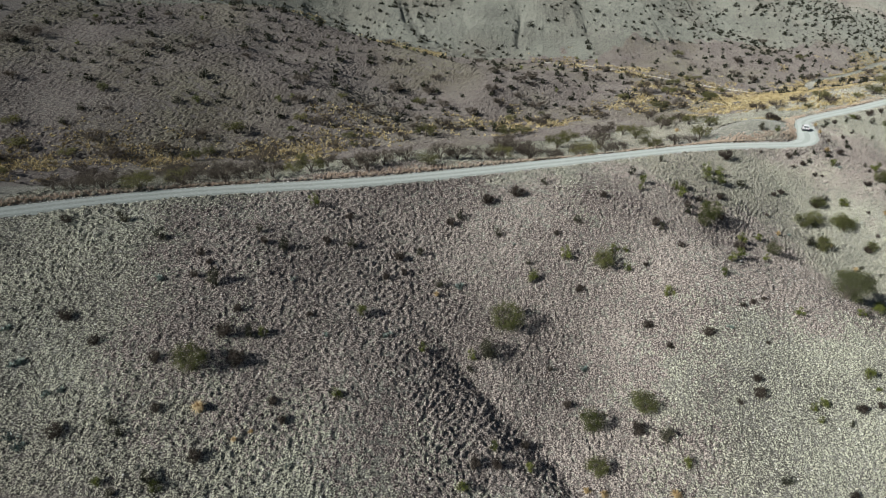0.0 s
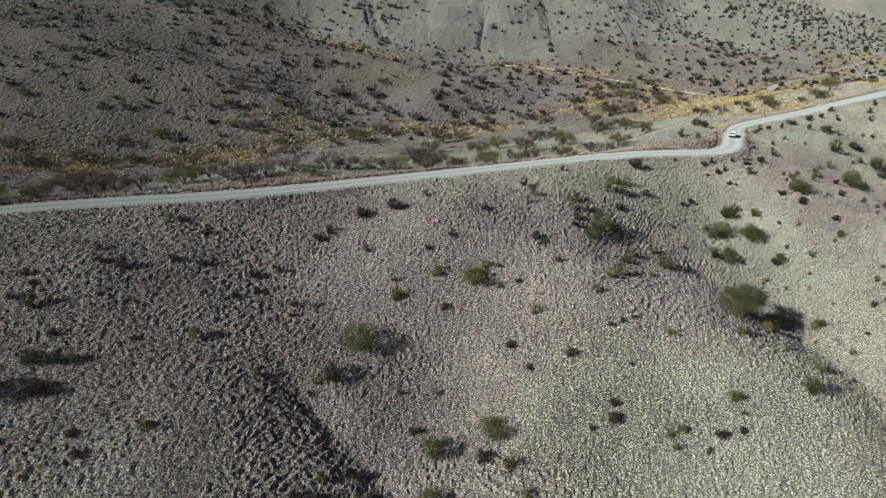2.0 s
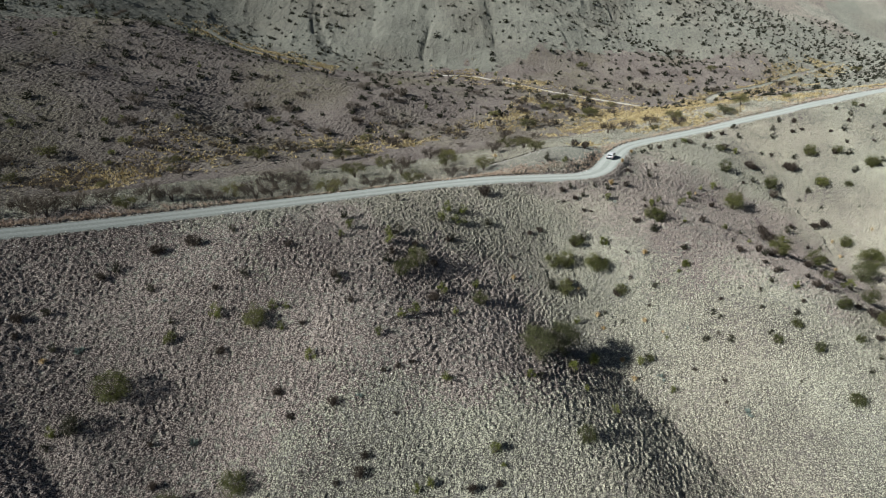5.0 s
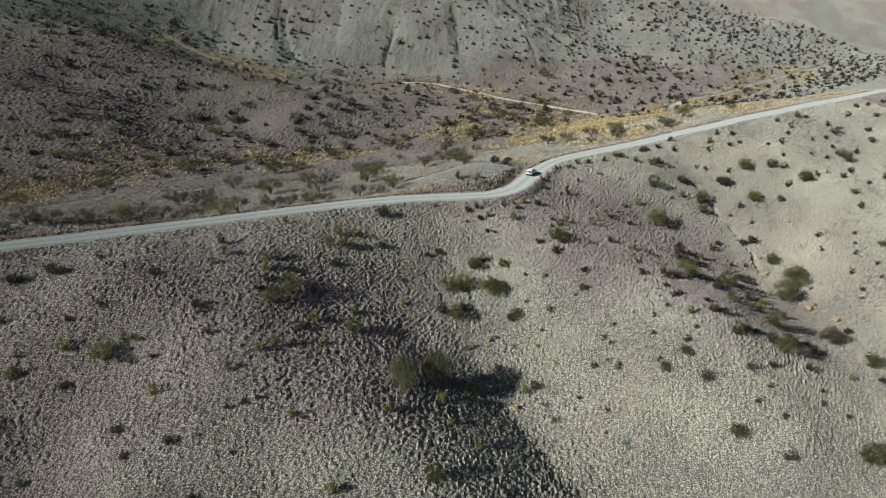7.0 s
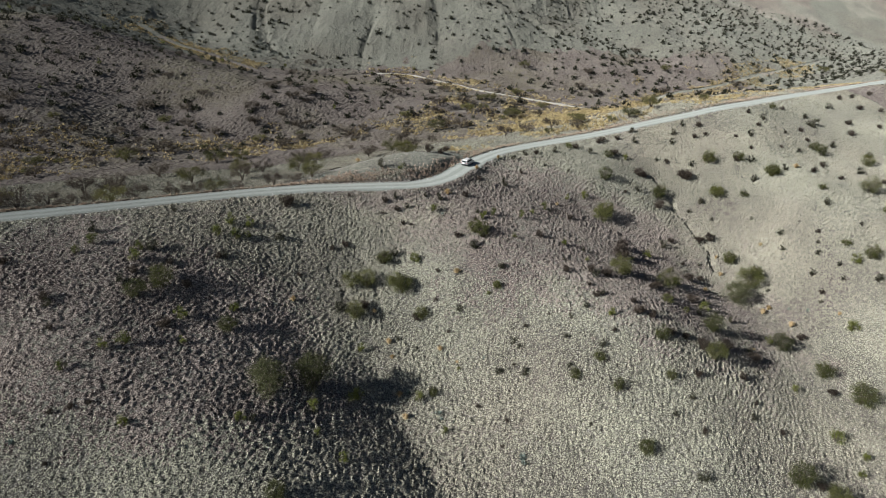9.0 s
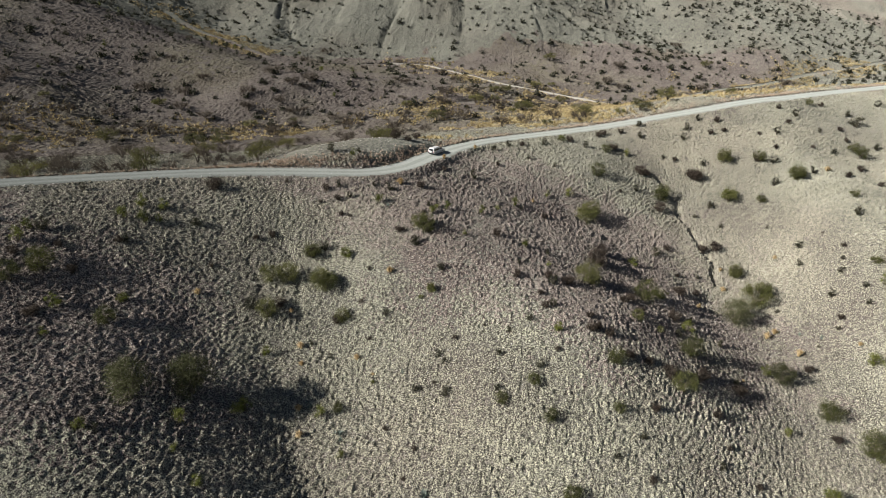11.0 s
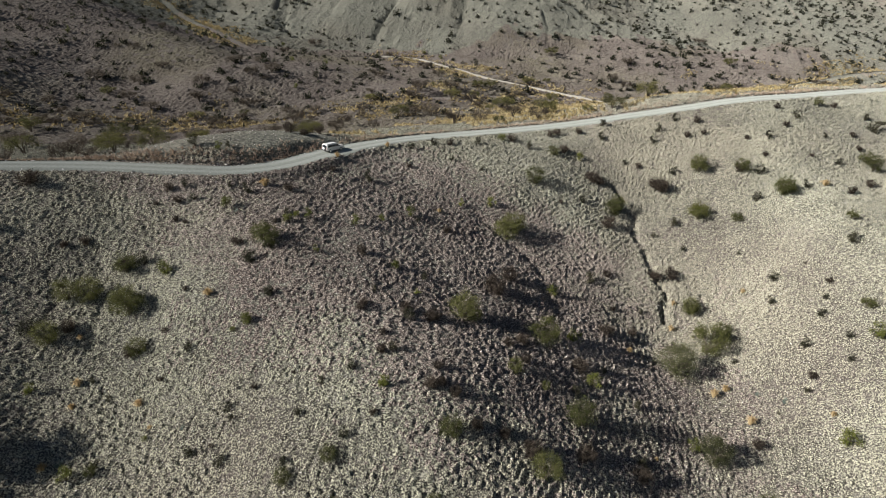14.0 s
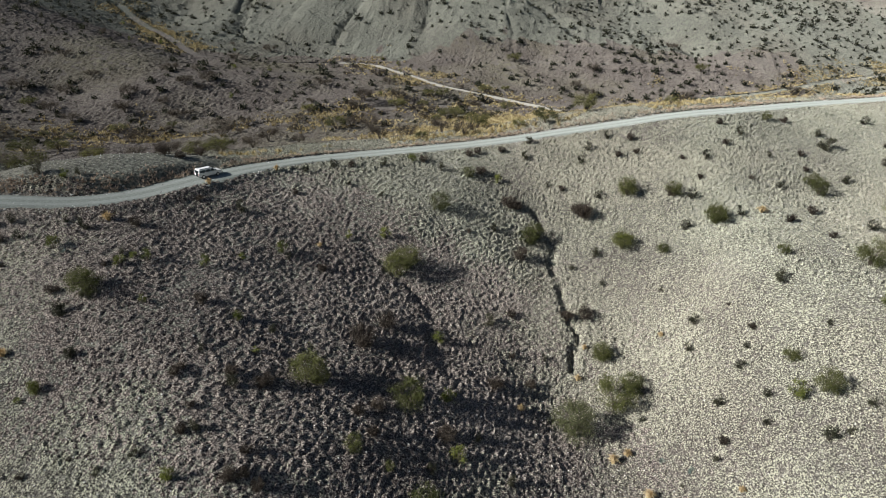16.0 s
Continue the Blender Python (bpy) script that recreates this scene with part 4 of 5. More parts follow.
def olive_bush(seed, leaf, label, name="acacia_bush", count=4400, height=0.86, leaf_size=0.032):
    """A wide thorn bush on several stems with feathery, gappy foliage; one metre across before scaling."""
    rng = np.random.default_rng(seed)
    root = plant_root(name, label, "bush", "thorn bushes on the slopes")
    wood, ends = branching(rng, 0.40, height * 0.9, 5, 2, 0.018)
    part("wood", *wood, BARK, root)
    centres = np.vstack([ends, dome(rng, 46, 0.38, 0.04, height)])
    part("crown", *leaves(rng, centres, rng.uniform(0.05, 0.085, len(centres)), count, leaf_size), leaf, root)
    return root


def twig_bush(seed, label):
    """A leafless brown shrub: a broom of thin twigs with a few dead leaves."""
    rng = np.random.default_rng(seed)
    root = plant_root("twiggy_shrub", label, "shrub", "leafless shrubs")
    wood, ends = branching(rng, 0.36, 0.58, 6, 2, 0.014)
    n = 170
    k = rng.integers(0, len(ends), n)
    starts = ends[k] * rng.uniform(0.35, 1.0, (n, 1))
    part("wood", *wood, BARK, root)
    stuff_part("twig_mass", *twigs(rng, starts, starts * (1, 1, 0.6) + rng.normal(0, 0.22, (n, 3)) + (0, 0, 0.25), 0.22, 0.016), LEAF_BROWN, root)
    part("foliage", *leaves(rng, dome(rng, 22, 0.34, 0.05, 0.62), np.full(22, 0.08), 1250, 0.05), LEAF_BROWN, root)
    return root


def round_shrub(seed, leaf, name, label, group, height=0.80, count=800):
    """A dense low shrub of several rounded clumps."""
    rng = np.random.default_rng(seed)
    root = plant_root(name, label, "shrub", group)
    clumps = dome(rng, 9, 0.34, 0.08, height)
    wood = join([limb([(0, 0, -0.04), tuple(c * 0.55), tuple(c)], [0.018, 0.012, 0.006], 4) for c in clumps])
    part("wood", *wood, BARK, root)
    part("crown", *leaves(rng, clumps, rng.uniform(0.075, 0.12, 9), count, 0.060, 1.3), leaf, root)
    return root


def succulent(seed, label):
    """A clump of blue-grey rosettes with stiff pointed leaves."""
    rng = np.random.default_rng(seed)
    root = plant_root("succulent", label, "succulent", "blue-grey succulents")
    for _ in range(4):
        c = np.array((*rng.normal(0, 0.2, 2), 0.0))
        pieces = []
        for k in range(20):
            a, up = rng.uniform(0, 6.283), rng.uniform(0.25, 1.2)
            way = np.array((math.cos(a) * math.cos(up), math.sin(a) * math.cos(up), math.sin(up)))
            side = np.array((-math.sin(a), math.cos(a), 0)) * 0.035
            ln = rng.uniform(0.22, 0.36)
            b, m, e = c + (0, 0, 0.02), c + way * ln * 0.5 + (0, 0, 0.01), c + way * ln + (0, 0, 0.03)
            pieces.append((np.array([b - side * 0.7, b + side * 0.7, m + side, m - side, e, m - (0, 0, 0.03)]), np.array([(0, 1, 2), (0, 2, 3), (3, 2, 4), (0, 5, 1), (3, 4, 5), (2, 5, 4)])))
        part("rosette", *join(pieces), LEAF_BLUE, root)
    return root


def tussock(seed, label):
    """A large fountain of dry grass."""
    rng = np.random.default_rng(seed)
    root = plant_root("straw_tussock", label, "grass", "tall straw tussocks")
    n = 150
    a, out = rng.uniform(0, 6.283, n), rng.uniform(0.05, 0.5, n)
    base = np.stack([np.cos(a) * 0.07, np.sin(a) * 0.07, np.full(n, -0.02)], 1)
    bend = np.stack([np.cos(a) * out * 0.45, np.sin(a) * out * 0.45, 0.42 - out * 0.12], 1) * rng.uniform(0.7, 1.15, (n, 1))
    tip = np.stack([np.cos(a) * out, np.sin(a) * out, 0.62 - out * 0.75], 1) * rng.uniform(0.7, 1.2, (n, 1))
    side = np.stack([-np.sin(a), np.cos(a), np.zeros(n)], 1) * 0.017
    v = np.stack([base - side, base + side, bend + side, bend - side, tip], 1).reshape(-1, 3)
    k = np.arange(n)[:, None, None] * 5
    stuff_part("blade_mass", v, (k + np.array([(0, 1, 2), (0, 2, 3), (3, 2, 4)])[None]).reshape(-1, 3), LEAF_STRAW, root)
    return root


def thorn_tree(seed, leaf, label, group, count, bare):
    """A spreading flat-topped thorn tree; one metre across before scaling."""
    rng = np.random.default_rng(seed)
    root = plant_root("thorn_tree", label, "tree", group)
    wood, ends = branching(rng, 0.46, 0.64, 4, 4, 0.022, trunk=0.2)
    part("trunk", *wood, BARK, root)
    n = bare
    k = rng.integers(0, len(ends), n)
    starts = ends[k] * rng.uniform(0.6, 1.0, (n, 1))
    stuff_part("twig_mass", *twigs(rng, starts, starts * (1, 1, 0.3) + rng.normal(0, 0.25, (n, 3)) + (0, 0, 0.1), 0.16, 0.007), LEAF_BROWN, root)
    centres = np.vstack([ends, ends * (0.6, 0.6, 1.0), ends * (0.85, 0.85, 0.8)])
    part("crown", *leaves(rng, centres, rng.uniform(0.045, 0.085, len(centres)), count, 0.034), leaf, root)
    return root


PLANTED = []


def set_out(forms, places, seed, flat=1.0):
    """Plants the forms at (x, y, metres across), each turned and varied; the forms themselves take the first places."""
    rng = np.random.default_rng(seed)
    p = np.array(places, float)
    p = p[to_path(p[:, 0], p[:, 1], ROAD, 8)[0] > 3.6]
    z = on_ground(p[:, 0], p[:, 1])
    PLANTED.extend(places)
    for (px, py, size), pz in zip(p, z):
        k = int(rng.integers(0, len(forms)))
        turn, up = rng.uniform(0, 360), size * rng.uniform(0.85, 1.15) * flat * (1.3 if size < 3 else 1.0)
        m = pose(px, py, pz - 0.02, 0, 0, turn) @ Matrix.Diagonal((size * rng.uniform(0.9, 1.1), size * rng.uniform(0.9, 1.1), up, 1))
        if forms[k].get("placed"):
            copy_thing(forms[k], m @ Matrix.Diagonal((*forms[k].scale, 1)).inverted())
        else:
            forms[k]["placed"] = 1
            forms[k].matrix_basis = m


# ---- where the plants stand: x, y and metres across ----
OLIVE_BUSHES = [olive_bush(s, LEAF_OLIVE, "spreading olive-brown thorn bush with feathery foliage on the slope") for s in (51, 52, 53, 54)]
set_out(OLIVE_BUSHES, [(-130.6, 217.6, 5.6), (-35.3, 61.3, 5.2), (11.2, 81.0, 6.9), (23.6, 59.4, 4.1), (24.2, 66.5, 4.6), (31.3, 94.6, 5.1), (33.4, 69.4, 5.5), (57.5, 110.2, 4.6), (60.3, 114.4, 5.6), (73.7, 109.2, 4.1), (89.9, 78.9, 3.7), (93.2, 130.5, 5.0), (95.0, 123.1, 4.9), (96.6, 131.3, 5.1), (100.1, 136.8, 4.8), (103.2, 131.4, 4.8), (104.4, 130.4, 6.0), (109.1, 124.9, 3.5), (112.1, 108.7, 2.1), (121.2, 145.1, 4.1), (122.9, 144.3, 4.7), (125.6, 129.7, 1.9), (140.0, 109.6, 3.1), (145.2, 112.4, 3.1), (147.9, 107.1, 2.7), (151.0, 96.5, 3.9), (157.1, 143.2, 6.2), (158.8, 143.6, 3.4)], 100)
set_out(OLIVE_BUSHES, [(159.3, 110.4, 2.5), (159.6, 118.8, 3.7), (160.8, 176.8, 6.7), (162.1, 179.1, 6.5), (165.5, 195.7, 4.9), (166.6, 134.9, 3.3), (169.6, 209.7, 3.7), (170.8, 146.8, 6.1), (171.4, 134.7, 1.7), (172.2, 119.3, 4.9), (176.9, 131.3, 5.3), (181.8, 97.4, 6.1), (185.2, 198.8, 5.4), (186.1, 200.3, 5.2), (189.1, 95.7, 5.4), (201.1, 175.1, 4.8), (201.5, 175.3, 4.2), (203.3, 165.3, 7.9), (205.5, 201.0, 6.0), (206.0, 130.2, 5.5), (206.3, 168.4, 5.8), (206.4, 214.3, 4.9), (206.5, 213.9, 4.9), (210.9, 122.6, 7.4), (213.5, 198.5, 3.4), (216.8, 214.0, 4.8), (224.2, 204.4, 5.6), (224.2, 204.6, 5.1)], 128)
set_out(OLIVE_BUSHES, [(229.9, 168.7, 3.5), (233.6, 163.0, 5.1), (233.8, 191.8, 3.2), (244.7, 250.6, 3.2), (249.1, 224.8, 5.1), (249.5, 192.5, 6.5), (249.6, 220.8, 5.2), (263.1, 214.9, 5.8)], 156)
LARGE_BUSHES = [olive_bush(s, LEAF_LARGE, "large green thorn tree with a dense rounded crown in a gully", "thorn_tree", 7000, 0.86, 0.028) for s in (55, 56)]
set_out(LARGE_BUSHES, [(84.2, 97.7, 8.3), (90.5, 103.1, 7.8), (196.2, 157.7, 8.6), (199.2, 137.9, 6.1)], 100)
GREEN_SHRUBS = [round_shrub(s, LEAF_GREEN, "green_shrub", "low bright green leafy shrub among dry grass", "green shrubs") for s in (61, 62, 63)]
set_out(GREEN_SHRUBS, [(-97.3, 222.0, 4.8), (-67.9, 232.6, 3.5), (-63.4, 235.6, 3.0), (-60.7, 218.2, 3.4), (-42.9, 47.0, 1.5), (-35.7, 46.9, 1.7), (-27.1, 68.1, 1.9), (-24.8, 98.1, 2.6), (-15.3, 60.9, 2.1), (-13.5, 76.1, 2.3), (-3.4, 72.4, 1.6), (2.8, 53.0, 2.2), (4.7, 73.9, 2.0), (7.7, 60.2, 1.7), (13.2, 58.4, 1.8), (16.9, 90.5, 1.9), (17.4, 91.4, 2.2), (23.9, 95.6, 2.8), (34.0, 97.5, 2.1), (35.9, 94.1, 1.8), (36.3, 97.6, 1.4), (37.7, 60.0, 1.9), (42.1, 134.0, 1.8), (42.4, 88.1, 2.6), (44.4, 116.2, 1.8), (45.8, 119.6, 2.3), (53.8, 120.8, 2.0), (54.1, 117.6, 2.7)], 100)
set_out(GREEN_SHRUBS, [(54.2, 92.2, 2.0), (57.9, 97.2, 2.0), (60.1, 99.3, 2.7), (61.3, 68.9, 1.7), (61.8, 67.1, 1.2), (63.5, 69.7, 1.9), (65.5, 108.6, 2.7), (65.5, 130.2, 2.6), (66.2, 85.2, 2.3), (66.9, 134.4, 3.1), (68.3, 102.6, 1.6), (69.0, 131.1, 2.8), (71.0, 132.5, 1.8), (71.0, 135.3, 2.5), (72.7, 114.5, 1.9), (73.2, 115.0, 1.7), (73.9, 75.0, 2.7), (75.2, 73.2, 1.0), (81.8, 89.9, 2.0), (91.5, 97.0, 2.6), (93.2, 92.2, 1.5), (96.9, 116.5, 1.9), (97.4, 103.1, 2.5), (97.9, 88.6, 2.0), (98.2, 104.1, 2.6), (101.9, 166.5, 2.0), (107.0, 137.1, 2.2), (107.5, 137.1, 2.1)], 128)
set_out(GREEN_SHRUBS, [(109.3, 107.3, 2.6), (111.3, 151.5, 2.3), (114.5, 100.8, 1.7), (117.2, 113.7, 1.1), (123.4, 150.9, 2.3), (123.9, 128.4, 1.1), (124.1, 153.1, 1.4), (125.8, 129.4, 2.1), (126.1, 153.5, 2.1), (130.9, 145.3, 1.6), (133.8, 156.9, 2.2), (137.4, 162.3, 1.6), (141.9, 168.5, 2.6), (143.9, 148.5, 1.7), (143.9, 149.0, 1.4), (149.0, 143.9, 1.4), (149.6, 122.4, 2.0), (149.8, 122.5, 1.5), (150.3, 179.6, 1.6), (155.7, 210.4, 3.2), (156.7, 183.6, 2.6), (171.6, 164.6, 2.9), (176.1, 151.7, 3.2), (176.5, 211.4, 2.3), (179.3, 141.6, 3.2), (193.9, 122.0, 2.0), (195.8, 138.4, 2.4), (196.9, 109.9, 3.5)], 156)
set_out(GREEN_SHRUBS, [(198.1, 102.3, 1.8), (201.6, 106.8, 2.1), (205.4, 201.4, 4.7), (221.7, 145.2, 3.9), (229.4, 162.6, 3.4), (248.0, 180.4, 3.5)], 184)
DARK_SHRUBS = [round_shrub(s, LEAF_DARK, "dark_shrub", "low dark brownish-green shrub among dry grass", "dark shrubs", 0.72) for s in (64, 65, 66)]
set_out(DARK_SHRUBS, [(-136.7, 198.1, 4.3), (-133.4, 205.5, 4.0), (-104.5, 219.0, 4.2), (-89.7, 228.0, 2.9), (-55.8, 88.0, 2.2), (-47.3, 83.3, 2.3), (-43.3, 53.6, 1.8), (-41.9, 52.5, 1.6), (-41.0, 46.3, 1.5), (-36.9, 47.8, 2.3), (-35.8, 74.9, 2.9), (-32.5, 88.2, 1.9), (-28.7, 67.5, 2.3), (-27.2, 85.2, 2.5), (-16.5, 90.1, 2.3), (-4.5, 92.7, 2.1), (-0.7, 87.0, 1.9), (3.8, 103.1, 2.4), (4.5, 72.2, 1.6), (8.0, 74.8, 4.3), (11.1, 99.8, 1.9), (16.6, 93.9, 1.5), (22.3, 114.7, 2.1), (27.6, 103.2, 2.2), (35.7, 64.1, 2.7), (44.0, 122.9, 2.2), (45.3, 104.1, 1.8), (51.8, 57.7, 1.8)], 100)
set_out(DARK_SHRUBS, [(54.2, 112.3, 2.5), (54.9, 134.6, 1.7), (55.6, 121.8, 2.9), (67.4, 67.1, 1.4), (68.2, 125.7, 1.7), (76.7, 135.1, 2.0), (77.5, 135.3, 2.1), (83.6, 90.3, 1.8), (91.5, 123.7, 3.8), (96.9, 166.0, 3.1), (101.2, 154.3, 1.8), (102.2, 138.6, 2.5), (102.9, 168.6, 1.7), (104.2, 120.0, 1.2), (104.4, 152.1, 1.9), (108.2, 118.3, 1.1), (108.9, 157.4, 1.5), (109.4, 92.4, 1.2), (111.8, 109.8, 1.3), (112.5, 157.0, 2.4), (117.5, 125.7, 2.0), (120.8, 140.4, 2.1), (121.5, 140.5, 2.3), (122.3, 153.2, 1.6), (123.2, 143.5, 1.8), (125.3, 111.7, 2.1), (126.9, 134.8, 1.6), (127.5, 134.6, 1.9)], 128)
set_out(DARK_SHRUBS, [(128.4, 117.4, 1.9), (129.6, 116.1, 1.4), (130.3, 111.1, 2.0), (130.9, 174.9, 2.8), (135.3, 194.6, 3.0), (139.1, 117.0, 1.5), (139.2, 111.5, 1.6), (139.6, 200.2, 2.3), (140.7, 121.5, 1.4), (141.8, 101.4, 1.0), (142.4, 140.8, 1.4), (143.2, 167.8, 1.6), (144.5, 124.0, 1.9), (145.4, 194.0, 1.6), (146.2, 115.2, 1.7), (148.8, 149.1, 1.9), (149.0, 128.5, 1.9), (149.5, 136.5, 2.3), (150.4, 205.1, 2.1), (153.0, 193.6, 1.6), (158.5, 103.7, 1.6), (160.7, 93.5, 3.0), (162.9, 209.0, 2.3), (163.2, 107.7, 1.6), (176.3, 137.6, 1.9), (176.9, 108.4, 1.8), (177.6, 197.3, 2.1), (179.5, 174.1, 2.8)], 156)
set_out(DARK_SHRUBS, [(181.3, 146.8, 1.5), (182.0, 221.9, 3.2), (182.1, 228.0, 3.2), (186.7, 130.3, 1.8), (187.2, 142.0, 1.9), (188.1, 213.8, 1.8), (190.5, 171.9, 1.6), (194.8, 195.0, 1.6), (195.6, 222.3, 2.5), (197.1, 226.7, 2.6), (199.5, 199.0, 3.1), (200.2, 212.5, 2.3), (201.2, 191.8, 1.7), (201.9, 231.4, 2.7), (207.7, 162.6, 1.4), (212.7, 188.9, 1.3), (212.8, 151.0, 0.9), (215.9, 174.6, 2.1), (217.6, 154.3, 1.5), (217.6, 179.8, 3.0), (218.4, 203.6, 2.8), (219.1, 162.9, 2.4), (220.6, 212.9, 2.9), (223.0, 168.8, 1.9), (224.5, 172.5, 1.4), (224.9, 158.5, 1.6), (224.9, 225.2, 2.9), (225.6, 163.1, 1.9)], 184)
set_out(DARK_SHRUBS, [(229.4, 206.6, 2.6), (231.6, 183.9, 3.2), (232.3, 155.9, 2.5), (235.1, 238.0, 2.6), (235.5, 156.9, 1.5), (237.2, 174.9, 1.5), (239.3, 160.9, 1.9), (240.9, 231.7, 1.9), (241.2, 219.8, 3.0), (256.0, 207.7, 3.2), (257.2, 248.9, 3.2), (258.3, 243.3, 5.2), (258.5, 228.4, 3.2), (267.8, 221.4, 2.8), (272.7, 259.5, 3.1)], 212)
TWIG_SHRUBS = [twig_bush(s, "leafless brown twiggy shrub among dry grass") for s in (71, 72, 73, 74)]
set_out(TWIG_SHRUBS, [(-65.1, 87.4, 3.0), (-55.8, 68.1, 2.6), (-50.2, 52.2, 2.8), (-50.0, 64.0, 2.1), (-40.7, 61.9, 2.0), (-39.9, 80.5, 1.8), (-39.5, 76.0, 1.9), (-38.4, 55.5, 1.9), (-38.1, 79.0, 1.4), (-32.5, 67.0, 3.4), (-31.9, 50.5, 2.4), (-31.6, 71.4, 1.9), (-30.8, 85.4, 1.9), (-29.7, 63.1, 3.6), (-23.8, 58.7, 1.8), (-22.2, 56.5, 1.7), (-21.1, 73.3, 1.4), (-20.9, 89.2, 2.1), (-17.9, 97.0, 2.0), (-10.2, 85.5, 1.7), (-8.1, 90.8, 2.4), (-7.0, 87.8, 1.7), (1.5, 101.1, 2.7), (4.7, 56.7, 2.6), (8.0, 57.5, 2.1), (9.5, 108.0, 3.8), (12.8, 62.4, 1.9), (15.9, 110.4, 4.3)], 100)
set_out(TWIG_SHRUBS, [(18.6, 75.3, 1.3), (20.7, 69.7, 1.9), (22.8, 100.4, 1.7), (25.9, 90.0, 2.3), (31.5, 65.6, 2.8), (34.4, 110.8, 2.4), (37.4, 83.2, 2.3), (39.8, 94.8, 1.5), (40.3, 79.1, 1.9), (44.3, 105.0, 2.4), (47.2, 80.4, 2.4), (48.1, 99.6, 1.7), (49.0, 69.1, 1.4), (52.4, 70.1, 2.6), (53.1, 72.7, 2.1), (54.9, 115.1, 2.2), (55.3, 85.7, 1.6), (57.6, 79.2, 1.0), (57.7, 86.6, 1.5), (59.7, 119.6, 2.0), (60.2, 87.7, 1.4), (61.9, 56.3, 1.8), (63.8, 106.0, 3.3), (63.9, 116.3, 2.5), (67.1, 125.1, 2.1), (67.8, 147.1, 1.5), (69.8, 69.4, 2.5), (74.2, 70.5, 1.6)], 128)
set_out(TWIG_SHRUBS, [(76.5, 145.4, 5.7), (82.3, 128.7, 1.4), (88.0, 137.6, 1.9), (90.1, 152.2, 1.2), (90.8, 139.2, 2.6), (96.6, 125.9, 2.8), (98.6, 149.1, 1.4), (98.9, 152.8, 2.4), (99.4, 137.0, 3.6), (102.1, 150.6, 2.4), (103.7, 146.8, 1.7), (105.8, 146.6, 1.4), (108.1, 124.4, 2.8), (109.0, 184.6, 4.2), (112.0, 128.1, 1.2), (112.3, 185.0, 3.3), (112.4, 134.3, 1.3), (113.7, 189.8, 3.5), (115.1, 121.4, 1.2), (117.2, 143.8, 3.0), (119.2, 160.8, 2.6), (121.1, 106.0, 1.5), (121.3, 150.0, 1.2), (123.5, 173.1, 1.8), (125.2, 98.3, 1.1), (126.3, 102.8, 1.4), (128.0, 189.2, 2.7), (128.4, 112.9, 1.1)], 156)
set_out(TWIG_SHRUBS, [(131.3, 120.3, 1.3), (136.3, 122.6, 1.0), (136.8, 185.9, 2.0), (137.7, 149.3, 2.6), (142.0, 135.5, 2.1), (142.2, 136.8, 1.8), (143.4, 201.8, 2.7), (146.6, 131.6, 1.7), (147.5, 127.9, 2.0), (148.4, 138.4, 2.8), (149.2, 118.2, 1.4), (149.3, 168.2, 2.4), (152.7, 139.0, 4.0), (155.7, 124.2, 3.3), (155.9, 128.1, 2.1), (157.1, 125.0, 2.0), (158.3, 211.2, 3.5), (159.1, 124.4, 2.4), (161.0, 155.2, 6.6), (162.6, 121.1, 2.4), (163.0, 161.8, 4.7), (163.8, 101.6, 1.9), (165.1, 141.2, 2.4), (165.9, 112.8, 2.3), (166.3, 122.0, 2.4), (167.1, 143.8, 3.2), (167.9, 138.5, 2.5), (168.2, 218.9, 2.9)], 184)
set_out(TWIG_SHRUBS, [(169.9, 220.9, 3.2), (170.2, 121.4, 3.9), (172.1, 212.1, 3.7), (172.3, 193.7, 1.5), (175.8, 223.0, 2.7), (177.1, 144.3, 4.2), (177.8, 125.3, 4.2), (178.3, 117.6, 2.5), (179.2, 112.3, 1.6), (179.7, 205.5, 4.7), (181.6, 205.9, 4.2), (182.5, 160.0, 3.9), (183.4, 107.7, 1.6), (183.5, 178.1, 2.7), (183.7, 193.3, 4.5), (184.6, 169.2, 1.8), (186.1, 127.7, 3.6), (186.4, 97.5, 2.5), (188.4, 164.7, 2.4), (191.5, 213.2, 2.5), (194.2, 182.7, 4.2), (195.9, 207.8, 5.8), (196.7, 207.7, 5.3), (197.9, 183.4, 4.2), (204.4, 224.7, 2.6), (204.7, 124.4, 3.0), (207.6, 143.6, 2.9), (207.6, 230.5, 2.6)], 212)
set_out(TWIG_SHRUBS, [(208.7, 226.2, 2.3), (216.4, 214.3, 3.7), (218.8, 156.9, 2.1), (219.5, 224.6, 1.9), (222.9, 218.8, 2.1), (223.0, 181.4, 1.1), (225.7, 175.9, 1.9), (230.4, 240.9, 2.4), (230.5, 231.6, 2.3), (234.4, 220.3, 1.8), (239.9, 207.3, 2.9), (245.6, 211.9, 2.7), (246.6, 202.6, 2.2), (249.6, 230.6, 2.2), (249.7, 252.6, 2.5), (250.0, 236.8, 2.3), (260.0, 200.6, 2.5), (270.3, 238.0, 3.4), (274.1, 246.9, 3.5), (284.8, 271.9, 3.3), (285.3, 244.0, 3.0), (287.0, 260.8, 3.7), (291.6, 274.4, 2.8), (294.9, 259.3, 2.6), (304.9, 282.6, 3.4)], 240)
SUCCULENTS = [succulent(s, "blue-grey succulent clump of pointed rosettes") for s in (81, 82)]
